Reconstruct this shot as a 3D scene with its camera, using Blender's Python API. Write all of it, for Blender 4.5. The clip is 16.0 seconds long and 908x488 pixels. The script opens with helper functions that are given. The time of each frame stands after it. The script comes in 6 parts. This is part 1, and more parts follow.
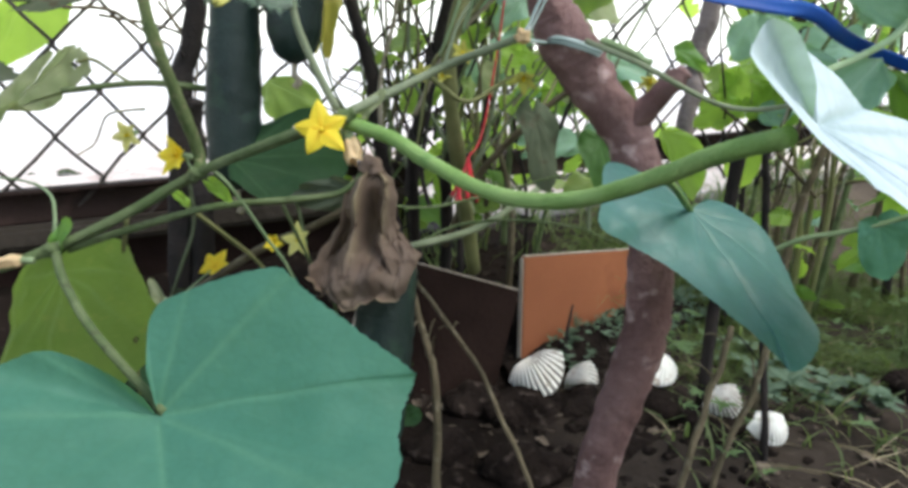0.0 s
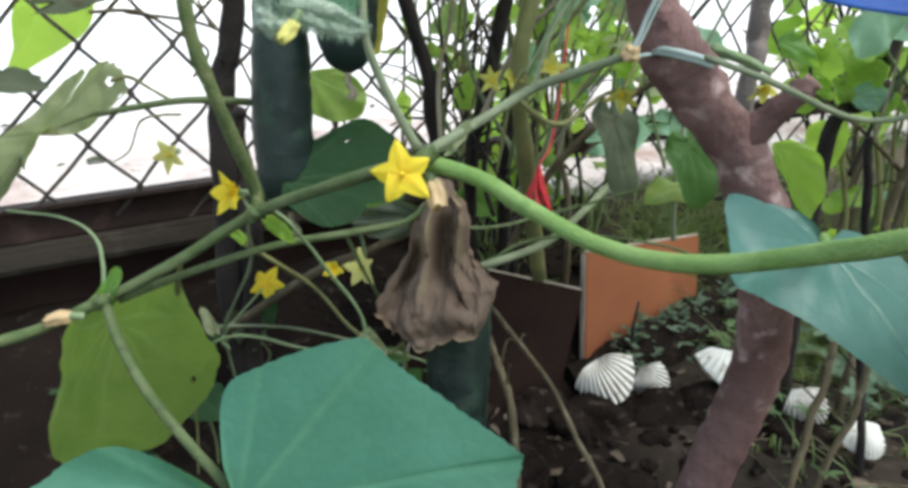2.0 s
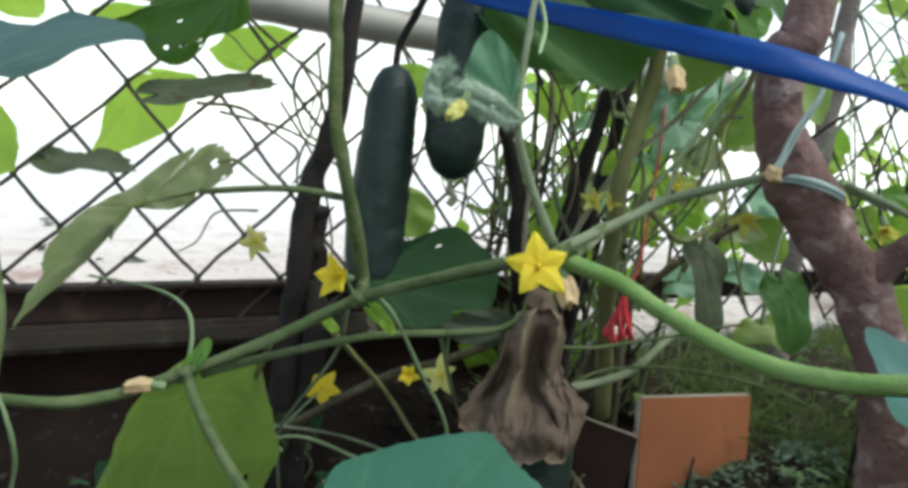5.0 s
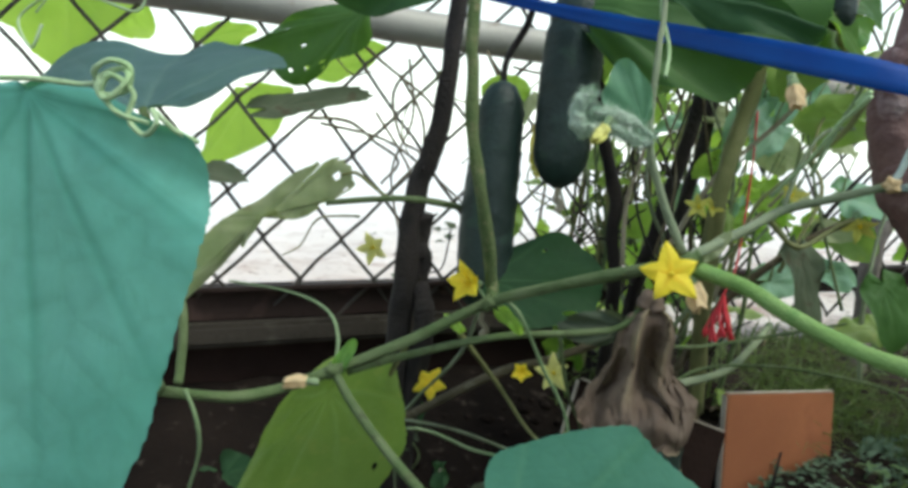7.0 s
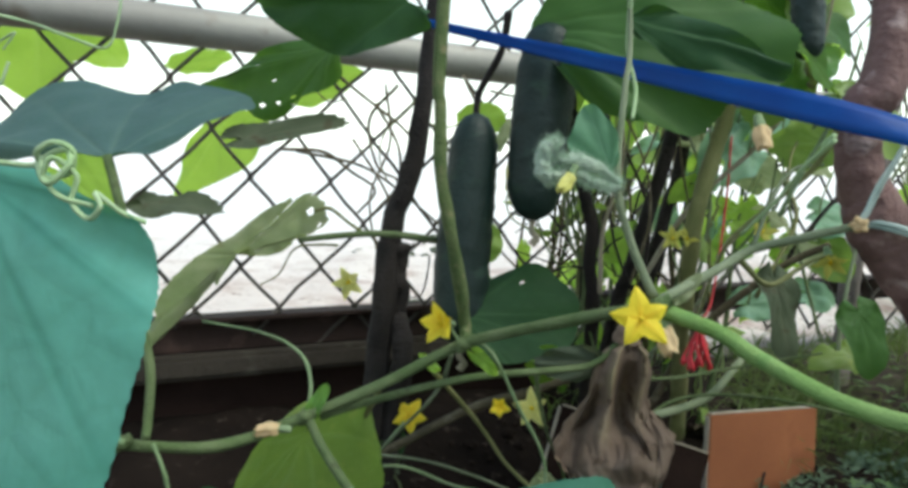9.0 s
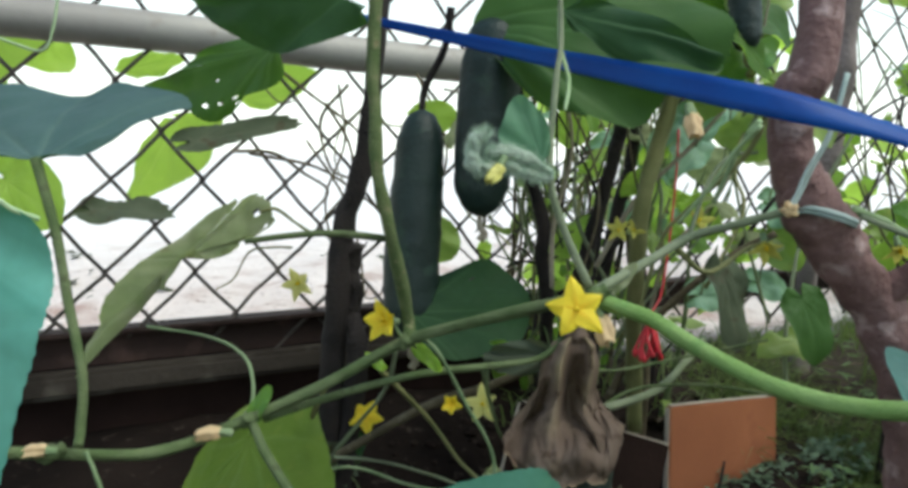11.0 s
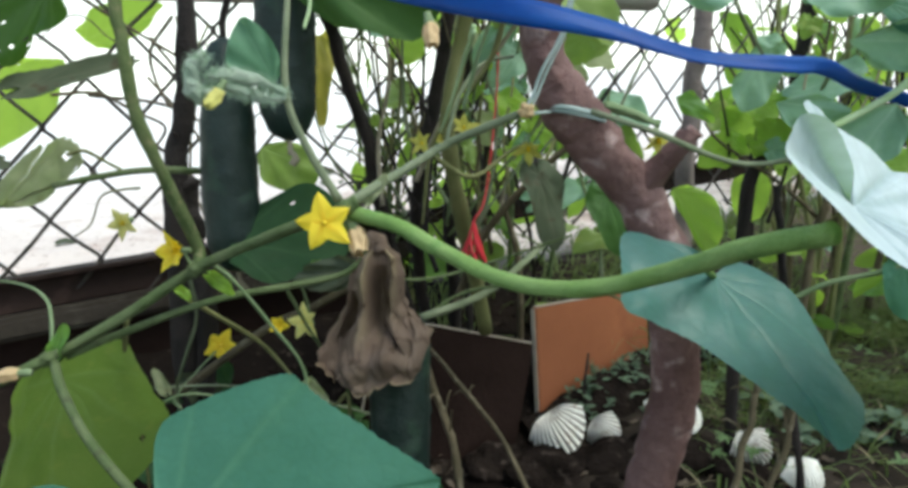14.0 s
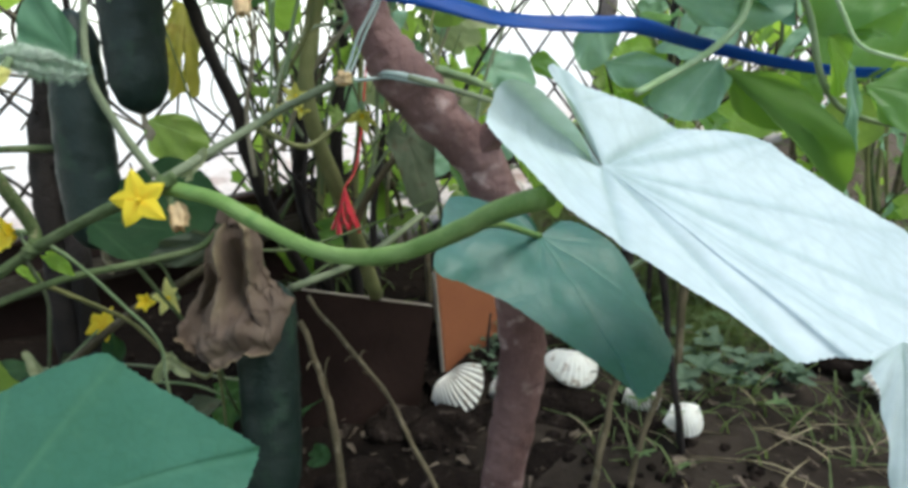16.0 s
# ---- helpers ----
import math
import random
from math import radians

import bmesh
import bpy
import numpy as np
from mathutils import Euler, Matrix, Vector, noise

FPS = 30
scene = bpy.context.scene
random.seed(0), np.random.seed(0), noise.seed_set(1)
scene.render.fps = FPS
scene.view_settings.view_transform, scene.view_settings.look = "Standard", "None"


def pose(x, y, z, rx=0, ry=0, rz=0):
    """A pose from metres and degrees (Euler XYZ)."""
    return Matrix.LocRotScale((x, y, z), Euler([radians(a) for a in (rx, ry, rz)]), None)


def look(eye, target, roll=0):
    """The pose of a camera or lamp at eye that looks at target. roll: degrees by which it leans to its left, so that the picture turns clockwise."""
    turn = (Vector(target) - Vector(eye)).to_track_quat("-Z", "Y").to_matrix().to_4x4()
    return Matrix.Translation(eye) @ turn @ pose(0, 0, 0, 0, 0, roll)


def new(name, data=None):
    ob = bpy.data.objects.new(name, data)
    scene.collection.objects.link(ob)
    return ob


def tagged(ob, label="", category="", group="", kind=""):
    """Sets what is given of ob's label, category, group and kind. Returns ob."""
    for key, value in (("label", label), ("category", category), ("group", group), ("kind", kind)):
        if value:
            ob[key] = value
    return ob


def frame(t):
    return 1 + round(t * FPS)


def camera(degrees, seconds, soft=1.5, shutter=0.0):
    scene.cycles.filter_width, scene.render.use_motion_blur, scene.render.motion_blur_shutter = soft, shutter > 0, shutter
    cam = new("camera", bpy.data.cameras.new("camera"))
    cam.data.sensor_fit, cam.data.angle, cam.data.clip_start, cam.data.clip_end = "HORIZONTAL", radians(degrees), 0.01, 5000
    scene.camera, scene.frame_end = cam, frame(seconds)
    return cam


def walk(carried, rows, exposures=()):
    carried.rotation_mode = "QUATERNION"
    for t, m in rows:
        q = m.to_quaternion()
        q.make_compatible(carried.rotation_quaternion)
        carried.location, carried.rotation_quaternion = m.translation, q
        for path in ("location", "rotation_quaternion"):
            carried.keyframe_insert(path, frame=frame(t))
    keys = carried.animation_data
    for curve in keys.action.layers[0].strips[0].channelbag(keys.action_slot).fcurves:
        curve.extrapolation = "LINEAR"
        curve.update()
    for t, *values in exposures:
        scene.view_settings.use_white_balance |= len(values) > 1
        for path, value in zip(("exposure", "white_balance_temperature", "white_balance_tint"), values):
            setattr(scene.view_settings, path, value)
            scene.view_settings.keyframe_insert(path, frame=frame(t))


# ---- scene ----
cam = camera(66.5, 16.0, 3.6)
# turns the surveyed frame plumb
SURVEY = Matrix.Translation((0, 0, 0.7)) @ Matrix.Rotation(radians(-8), 4, "X") @ Matrix.Translation((0, 0, -0.7))
PATH = [
    (0, (0.2350, 0.0281, 0.6983), (0.1656, 2.0087, 0.4293), 1.34),
    (0.5, (0.2262, 0.0509, 0.7100), (0.1130, 2.0248, 0.4088), -1.55),
    (1, (0.2231, 0.0679, 0.7648), (0.0631, 2.0164, 0.3436), -5.25),
    (1.5, (0.2084, 0.0792, 0.7738), (0.0511, 2.0211, 0.3216), -3.69),
    (2, (0.1918, 0.0846, 0.7433), (0.0602, 2.0395, 0.3419), -0.75),
    (2.5, (0.1769, 0.0946, 0.7357), (0.0859, 2.0836, 0.5473), 2.54),
    (3, (0.1809, 0.1045, 0.7453), (0.0961, 2.0992, 0.6264), 1.58),
    (5.5, (0.1124, 0.0832, 0.7062), (-0.0536, 2.0760, 0.7441), 5.96),
    (6, (0.1021, 0.0758, 0.7129), (-0.1092, 2.0644, 0.6825), 3.95),
    (6.5, (0.0917, 0.0587, 0.7183), (-0.1777, 2.0405, 0.7242), 4.60),
    (7, (0.0805, 0.0482, 0.7145), (-0.2059, 2.0276, 0.7118), 4.97),
    (7.5, (0.0829, 0.0472, 0.7227), (-0.2051, 2.0264, 0.7224), 3.84),
    (8, (0.0809, 0.0448, 0.7280), (-0.2114, 2.0234, 0.7189), 3.13),
    (8.5, (0.0821, 0.0459, 0.7338), (-0.1937, 2.0268, 0.7294), 2.32),
    (9, (0.0894, 0.0529, 0.7379), (-0.1673, 2.0363, 0.7557), 3.84),
    (11.5, (0.1256, 0.0613, 0.7344), (-0.0300, 2.0550, 0.7663), 1.21),
    (12, (0.1453, 0.0675, 0.7353), (0.0023, 2.0615, 0.6746), -0.65),
    (12.5, (0.1622, 0.0664, 0.7317), (0.0330, 2.0597, 0.6313), -0.76),
    (13, (0.1734, 0.0604, 0.7245), (0.0494, 2.0516, 0.5836), -0.99),
    (13.5, (0.1951, 0.0610, 0.7252), (0.0893, 2.0513, 0.5587), -1.92),
    (14, (0.2277, 0.0499, 0.7293), (0.1564, 2.0398, 0.5417), -2.61),
    (14.5, (0.2547, 0.0450, 0.7260), (0.2110, 2.0330, 0.5108), -3.61),
    (15, (0.2805, 0.0455, 0.7197), (0.2601, 2.0278, 0.4553), -3.69),
    (15.5, (0.3032, 0.0507, 0.7335), (0.3122, 2.0298, 0.4456), -4.76),
    (16, (0.3087, 0.0474, 0.7278), (0.3311, 2.0243, 0.4252), -4.71),
]
walk(cam, [(t, SURVEY @ look(eye, target, roll)) for t, eye, target, roll in PATH],
     [(0, 1.4, 6500, 4), (2, 1.44, 6500, 1), (3, 1.24, 6500, -1), (5.5, 1.02, 6500, -4), (8, 1.07, 6500, -6), (12, 0.96, 6500, -2), (14.5, 1.17, 6500, -3), (16, 1.15, 6500, -1)])

# ---- world, light, exposure ----
world = bpy.data.worlds.new("world")
scene.world = world
world.use_nodes = True
wn = world.node_tree.nodes
wn.clear()
sky = wn.new("ShaderNodeTexSky")
sky.sky_type, sky.sun_disc = "NISHITA", False
SUN_EL, SUN_ROT = 62.0, 105.0
sky.sun_elevation, sky.sun_rotation = radians(SUN_EL), radians(SUN_ROT)
sky.air_density, sky.dust_density, sky.ozone_density = 1.0, 2.0, 1.0
wbg, wout = wn.new("ShaderNodeBackground"), wn.new("ShaderNodeOutputWorld")
wbg.inputs["Strength"].default_value = 0.11
haze = wn.new("ShaderNodeMixRGB")
haze.inputs["Color2"].default_value = (8.5, 8.5, 8.4, 1)
wco, wsep, wpow, wamt = wn.new("ShaderNodeTexCoord"), wn.new("ShaderNodeSeparateXYZ"), wn.new("ShaderNodeMath"), wn.new("ShaderNodeMath")
wpow.operation, wamt.operation = "SUBTRACT", "POWER"
wpow.use_clamp = True
wpow.inputs[0].default_value, wamt.inputs[1].default_value = 1.0, 2.5
for a, b in ((wco.outputs["Generated"], wsep.inputs[0]), (wsep.outputs["Z"], wpow.inputs[1]), (wpow.outputs[0], wamt.inputs[0]), (wamt.outputs[0], haze.inputs["Fac"]), (sky.outputs[0], haze.inputs["Color1"]), (haze.outputs[0], wbg.inputs["Color"])):
    world.node_tree.links.new(a, b)
world.node_tree.links.new(wbg.outputs[0], wout.inputs["Surface"])
sun_data = bpy.data.lights.new("sun", "SUN")
sun_data.energy, sun_data.angle, sun_data.color = 1.1, radians(28), (1.0, 0.96, 0.91)
sun = new("sun", sun_data)
ca, sa = math.cos(radians(SUN_EL)), math.sin(radians(SUN_EL))
sun.matrix_world = look((0, 0, 0), (-math.sin(radians(SUN_ROT)) * ca, -math.cos(radians(SUN_ROT)) * ca, -sa))

# ---- materials ----
def nodes_of(name):
    m = bpy.data.materials.new(name)
    m.use_nodes = True
    nt = m.node_tree
    return m, nt, nt.nodes["Principled BSDF"], nt.nodes["Material Output"]


def noise_node(nt, scale, detail=4.0, coord=None):
    n = nt.nodes.new("ShaderNodeTexNoise")
    n.inputs["Scale"].default_value, n.inputs["Detail"].default_value = scale, detail
    if coord is not None:
        nt.links.new(coord, n.inputs["Vector"])
    return n


def mix(nt, fac, a, b, kind="MIX"):
    n = nt.nodes.new("ShaderNodeMix")
    n.data_type, n.blend_type = "RGBA", kind
    for key, v in ((0, fac), (6, a), (7, b)):
        if isinstance(v, (int, float)):
            n.inputs[key].default_value = v
        elif isinstance(v, tuple):
            n.inputs[key].default_value = (*v, 1)
        else:
            nt.links.new(v, n.inputs[key])
    return n.outputs[2]


def ramp(nt, src, lo, hi):
    n = nt.nodes.new("ShaderNodeMapRange")
    n.inputs[1].default_value, n.inputs[2].default_value = lo, hi
    nt.links.new(src, n.inputs[0])
    return n.outputs[0]


def bump(nt, bsdf, src, strength, dist):
    b = nt.nodes.new("ShaderNodeBump")
    b.inputs["Strength"].default_value, b.inputs["Distance"].default_value = strength, dist
    nt.links.new(src, b.inputs["Height"])
    nt.links.new(b.outputs[0], bsdf.inputs["Normal"])
    return b


def surface(name, a, b, scale, fine, rough=0.7, relief=0.4, dist=0.002, c=None, spec=0.3, metal=0.0, groove=None):
    """A two-colour surface with coarse patches, fine grain and relief; c: colour of sparse stains."""
    m, nt, p, out = nodes_of(name)
    tc = nt.nodes.new("ShaderNodeTexCoord").outputs["Object"]
    n1, n2 = noise_node(nt, scale, 5, tc), noise_node(nt, fine, 6, tc)
    col = mix(nt, ramp(nt, n1.outputs[0], 0.35, 0.65), a, b)
    if c:
        n3 = noise_node(nt, scale * 2.3, 3, tc)
        col = mix(nt, ramp(nt, n3.outputs[0], 0.58, 0.7), col, c)
    col = mix(nt, 0.35, col, mix(nt, n2.outputs[0], (0.55, 0.55, 0.55), (1.0, 1.0, 1.0)), "MULTIPLY")
    if groove:
        at = nt.nodes.new("ShaderNodeAttribute")
        at.attribute_name = "vein"
        col = mix(nt, at.outputs["Fac"], col, groove)
    nt.links.new(col, p.inputs["Base Color"])
    p.inputs["Roughness"].default_value, p.inputs["Metallic"].default_value = rough, metal
    p.inputs["Specular IOR Level"].default_value = spec
    bump(nt, p, n2.outputs[0], relief, dist)
    return m


def leaf_surface(name, a, b, vein, trans=0.35, trans_col=None, rough=0.45, spots=None, spec=0.4, coarse=22, net=0.0, cell=130):
    """A leaf: two greens in patches, paler veins from the mesh, and light let through the blade."""
    m, nt, p, out = nodes_of(name)
    tc = nt.nodes.new("ShaderNodeTexCoord").outputs["Object"]
    n1, n2 = noise_node(nt, coarse, 4, tc), noise_node(nt, 260, 4, tc)
    col = mix(nt, ramp(nt, n1.outputs[0], 0.3, 0.7), a, b)
    at = nt.nodes.new("ShaderNodeAttribute")
    at.attribute_name = "vein"
    col = mix(nt, at.outputs["Fac"], col, vein)
    if spots:
        n3 = noise_node(nt, 70, 3, tc)
        col = mix(nt, ramp(nt, n3.outputs[0], 0.6, 0.72), col, spots)
    col = mix(nt, 0.4, col, mix(nt, n2.outputs[0], (0.5, 0.5, 0.5), (1.0, 1.0, 1.0)), "MULTIPLY")
    nt.links.new(col, p.inputs["Base Color"])
    p.inputs["Roughness"].default_value, p.inputs["Specular IOR Level"].default_value = rough, spec
    if net:
        # fine net of veinlets: cells a few millimetres wide
        cells = nt.nodes.new("ShaderNodeTexVoronoi")
        cells.feature = "DISTANCE_TO_EDGE"
        cells.inputs["Scale"].default_value = cell
        warp = nt.nodes.new("ShaderNodeVectorMath")
        warp.operation = "MULTIPLY_ADD"
        warp.inputs[1].default_value = (0.006, 0.006, 0.006)
        nt.links.new(n1.outputs["Color"], warp.inputs[0])
        nt.links.new(tc, warp.inputs[2])
        nt.links.new(warp.outputs[0], cells.inputs["Vector"])
        edge = ramp(nt, cells.outputs["Distance"], 0.0, 0.22)
        sc = nt.nodes.new("ShaderNodeMath")
        sc.operation = "MULTIPLY_ADD"
        sc.inputs[1].default_value, sc.inputs[2].default_value = 0.35, 0.0
        nt.links.new(n2.outputs[0], sc.inputs[0])
        sm = nt.nodes.new("ShaderNodeMath")
        nt.links.new(sc.outputs[0], sm.inputs[0])
        nt.links.new(edge, sm.inputs[1])
        bump(nt, p, sm.outputs[0], 0.3 * net, 0.0005)
        tint = mix(nt, edge, (0.9, 0.91, 0.9), (1.02, 1.02, 1.02))
        col = mix(nt, 0.8 * net, col, tint, "MULTIPLY")
        nt.links.new(col, p.inputs["Base Color"])
    else:
        bump(nt, p, n2.outputs[0], 0.35, 0.0008)
    tr = nt.nodes.new("ShaderNodeBsdfTranslucent")
    if trans_col:
        tr.inputs["Color"].default_value = (*trans_col, 1)
    else:
        nt.links.new(col, tr.inputs["Color"])
    ms = nt.nodes.new("ShaderNodeMixShader")
    ms.inputs[0].default_value = trans
    nt.links.new(p.outputs[0], ms.inputs[1])
    nt.links.new(tr.outputs[0], ms.inputs[2])
    nt.links.new(ms.outputs[0], out.inputs["Surface"])
    return m


LEAF_FRONT = leaf_surface("leaf_front", (0.048, 0.158, 0.108), (0.07, 0.2, 0.143), (0.09, 0.23, 0.15), 0.2, (0.2, 0.42, 0.06), 0.55, spec=0.2, net=0.6)
# front leaf green, lightened in colour for the strong hazy light close by
LEAF_NEAR = leaf_surface("leaf_near", (0.105, 0.325, 0.275), (0.16, 0.4, 0.35), (0.085, 0.28, 0.235), 0.25, (0.16, 0.45, 0.14), 0.6, spec=0.22, net=1.0, cell=55)
# shaded copy of the leaf greens: the tangle's shade is in the colour
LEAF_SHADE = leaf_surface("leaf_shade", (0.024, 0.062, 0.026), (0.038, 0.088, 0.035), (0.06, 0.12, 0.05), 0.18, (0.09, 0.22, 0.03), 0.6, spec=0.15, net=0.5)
LEAF_UNDER = leaf_surface("leaf_under", (0.085, 0.18, 0.035), (0.12, 0.24, 0.05), (0.18, 0.3, 0.08), 0.5, (0.26, 0.45, 0.05), 0.6, spec=0.2, net=0.5)
# pale greens: bright haze on the upper foliage is mixed into the colour
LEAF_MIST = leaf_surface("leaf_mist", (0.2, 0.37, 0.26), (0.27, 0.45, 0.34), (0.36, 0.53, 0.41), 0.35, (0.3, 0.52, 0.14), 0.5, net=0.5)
# sky sheen on the blade is put into the base colour, almost white
LEAF_SHEEN = leaf_surface("leaf_sheen", (0.55, 0.655, 0.715), (0.65, 0.745, 0.8), (0.4, 0.51, 0.55), 0.22, (0.3, 0.5, 0.12), 0.5, spec=0.4, net=1.0, cell=60)
LEAF_HANG = leaf_surface("leaf_hang", (0.048, 0.15, 0.128), (0.085, 0.215, 0.2), (0.09, 0.22, 0.19), 0.2, (0.16, 0.36, 0.08), 0.45, spec=0.4, net=0.8, coarse=16)
LEAF_TEAL = leaf_surface("leaf_teal", (0.085, 0.2, 0.12), (0.13, 0.27, 0.17), (0.18, 0.32, 0.21), 0.35, (0.2, 0.42, 0.16), 0.6, spec=0.25, net=0.5)
# the sky's blue-grey reflection is painted into this base colour
LEAF_SKY_TINT = leaf_surface("leaf_sky_tint", (0.065, 0.125, 0.125), (0.085, 0.15, 0.145), (0.11, 0.18, 0.16), 0.2, (0.12, 0.26, 0.06), 0.6, spec=0.25, net=0.5)
# darker leaf green; on some blades it stands in for shade
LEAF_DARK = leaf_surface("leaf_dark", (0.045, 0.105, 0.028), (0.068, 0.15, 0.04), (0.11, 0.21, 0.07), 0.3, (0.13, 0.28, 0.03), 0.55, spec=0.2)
LEAF_YELLOW = leaf_surface("leaf_yellow", (0.18, 0.28, 0.06), (0.28, 0.37, 0.1), (0.32, 0.43, 0.17), 0.38, (0.34, 0.52, 0.09), spots=(0.34, 0.38, 0.1), net=0.6)
LEAF_LIGHT = leaf_surface("leaf_light", (0.18, 0.35, 0.04), (0.27, 0.44, 0.07), (0.32, 0.47, 0.12), 0.6, (0.5, 0.75, 0.1), net=0.6)
LEAF_MID = leaf_surface("leaf_mid", (0.075, 0.2, 0.05), (0.13, 0.28, 0.07), (0.2, 0.34, 0.13), 0.45, (0.34, 0.58, 0.07))
LEAF_DEAD = leaf_surface("leaf_dead", (0.28, 0.34, 0.18), (0.44, 0.46, 0.3), (0.5, 0.51, 0.36), 0.45, (0.42, 0.5, 0.2), 0.8, (0.2, 0.15, 0.1), 0.15, coarse=48)
LEAF_BROWN = leaf_surface("leaf_brown", (0.145, 0.102, 0.078), (0.23, 0.17, 0.135), (0.48, 0.39, 0.23), 0.12, (0.22, 0.15, 0.09), 0.9, (0.075, 0.05, 0.036), 0.1, 34)
LEAF_YELLOWED = leaf_surface("leaf_yellowed", (0.36, 0.38, 0.07), (0.48, 0.42, 0.12), (0.5, 0.46, 0.2), 0.45, (0.6, 0.55, 0.08), 0.7, (0.2, 0.11, 0.05), 0.2)
LEAF_ROLLED = leaf_surface("leaf_rolled", (0.07, 0.09, 0.06), (0.1, 0.12, 0.08), (0.14, 0.14, 0.1), 0.2, (0.15, 0.18, 0.08), 0.8, (0.07, 0.05, 0.035), 0.1)
PETAL = leaf_surface("petal_yellow", (0.88, 0.68, 0.03), (0.92, 0.76, 0.06), (0.88, 0.52, 0.015), 0.3, (0.95, 0.75, 0.06), 0.6)
PETAL_WAN = leaf_surface("petal_wan", (0.74, 0.7, 0.2), (0.84, 0.78, 0.32), (0.68, 0.62, 0.14), 0.3, (0.85, 0.8, 0.3), 0.6)
PETAL_PALE = leaf_surface("petal_pale", (0.5, 0.5, 0.1), (0.62, 0.56, 0.14), (0.5, 0.48, 0.1), 0.4, (0.7, 0.66, 0.15), 0.6)
PETAL_PEACH = leaf_surface("petal_peach", (0.7, 0.5, 0.27), (0.78, 0.6, 0.37), (0.66, 0.44, 0.22), 0.3, (0.8, 0.58, 0.3), 0.75)
STEM = surface("stem_green", (0.1, 0.145, 0.058), (0.165, 0.205, 0.1), 45, 700, 0.75, 1.0, 0.002, (0.1, 0.12, 0.06), 0.15)
STEM_OLIVE = surface("stem_olive", (0.16, 0.17, 0.065), (0.23, 0.23, 0.1), 35, 400, 0.7, 0.6, 0.0015)
STEM_CLIMB = surface("stem_climb", (0.085, 0.125, 0.045), (0.15, 0.18, 0.08), 60, 500, 0.75, 1.0, 0.002, (0.2, 0.19, 0.1), 0.15)
STEM_BRIGHT = surface("stem_bright", (0.165, 0.285, 0.075), (0.235, 0.355, 0.12), 35, 700, 0.6, 0.9, 0.0015, (0.15, 0.28, 0.08), 0.25)
STEM_GREY = surface("stem_grey", (0.16, 0.195, 0.115), (0.24, 0.275, 0.175), 40, 500, 0.75, 0.9, 0.001)
STEM_PALE = surface("stem_pale", (0.17, 0.25, 0.12), (0.24, 0.31, 0.17), 40, 600, 0.75, 0.9, 0.001)
STEM_LIGHT = surface("stem_light", (0.34, 0.48, 0.24), (0.44, 0.56, 0.34), 50, 600, 0.7, 0.8, 0.001)
FUZZ_LEAF = leaf_surface("fuzz_leaf", (0.36, 0.48, 0.4), (0.48, 0.58, 0.5), (0.5, 0.6, 0.5), 0.3, (0.3, 0.5, 0.2), 0.95, spec=0.1, coarse=60)
STEM_BROWN = surface("stem_brown", (0.085, 0.07, 0.042), (0.15, 0.12, 0.075), 35, 300, 0.85, 0.9, 0.002, (0.2, 0.17, 0.12))
STEM_DARK = surface("stem_dark", (0.018, 0.0145, 0.0145), (0.036, 0.028, 0.026), 30, 260, 0.85, 0.8, 0.003)
STEM_DRY = surface("stem_dry", (0.28, 0.24, 0.17), (0.38, 0.33, 0.25), 30, 300, 0.9, 0.7, 0.002)
FUZZ = surface("fuzz", (0.38, 0.47, 0.38), (0.5, 0.58, 0.48), 90, 900, 0.95, 1.0, 0.002, spec=0.1)
CUKE = surface("cucumber_skin", (0.009, 0.021, 0.018), (0.015, 0.031, 0.026), 18, 220, 0.5, 0.7, 0.0015, (0.02, 0.045, 0.03), 0.35)
BARK = surface("bark", (0.13, 0.07, 0.066), (0.24, 0.142, 0.135), 26, 150, 0.7, 0.8, 0.004, (0.4, 0.29, 0.28), 0.3)
BARK_GREY = surface("bark_grey", (0.16, 0.13, 0.125), (0.25, 0.205, 0.195), 18, 120, 0.9, 1.0, 0.004)
SOIL_DARK = surface("soil_clod", (0.011, 0.008, 0.007), (0.024, 0.0175, 0.015), 30, 180, 0.95, 1.0, 0.006, (0.06, 0.046, 0.04), 0.05)
SHELL = surface("shell_white", (0.82, 0.79, 0.74), (0.9, 0.88, 0.84), 50, 300, 0.8, 0.6, 0.001, (0.45, 0.36, 0.3), 0.25, groove=(0.24, 0.195, 0.17))
TERRACOTTA = surface("terracotta", (0.27, 0.093, 0.042), (0.33, 0.118, 0.054), 7, 300, 0.8, 0.3, 0.0008, (0.25, 0.085, 0.04))
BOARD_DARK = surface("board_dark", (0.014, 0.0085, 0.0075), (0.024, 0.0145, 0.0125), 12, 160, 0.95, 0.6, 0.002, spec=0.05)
EDGE_PALE = surface("board_edge", (0.42, 0.36, 0.3), (0.5, 0.44, 0.38), 40, 260, 0.9)
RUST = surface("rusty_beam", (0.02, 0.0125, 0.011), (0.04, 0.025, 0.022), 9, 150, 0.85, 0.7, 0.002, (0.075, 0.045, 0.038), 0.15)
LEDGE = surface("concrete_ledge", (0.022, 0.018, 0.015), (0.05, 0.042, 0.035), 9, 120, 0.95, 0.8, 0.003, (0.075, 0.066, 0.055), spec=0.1)
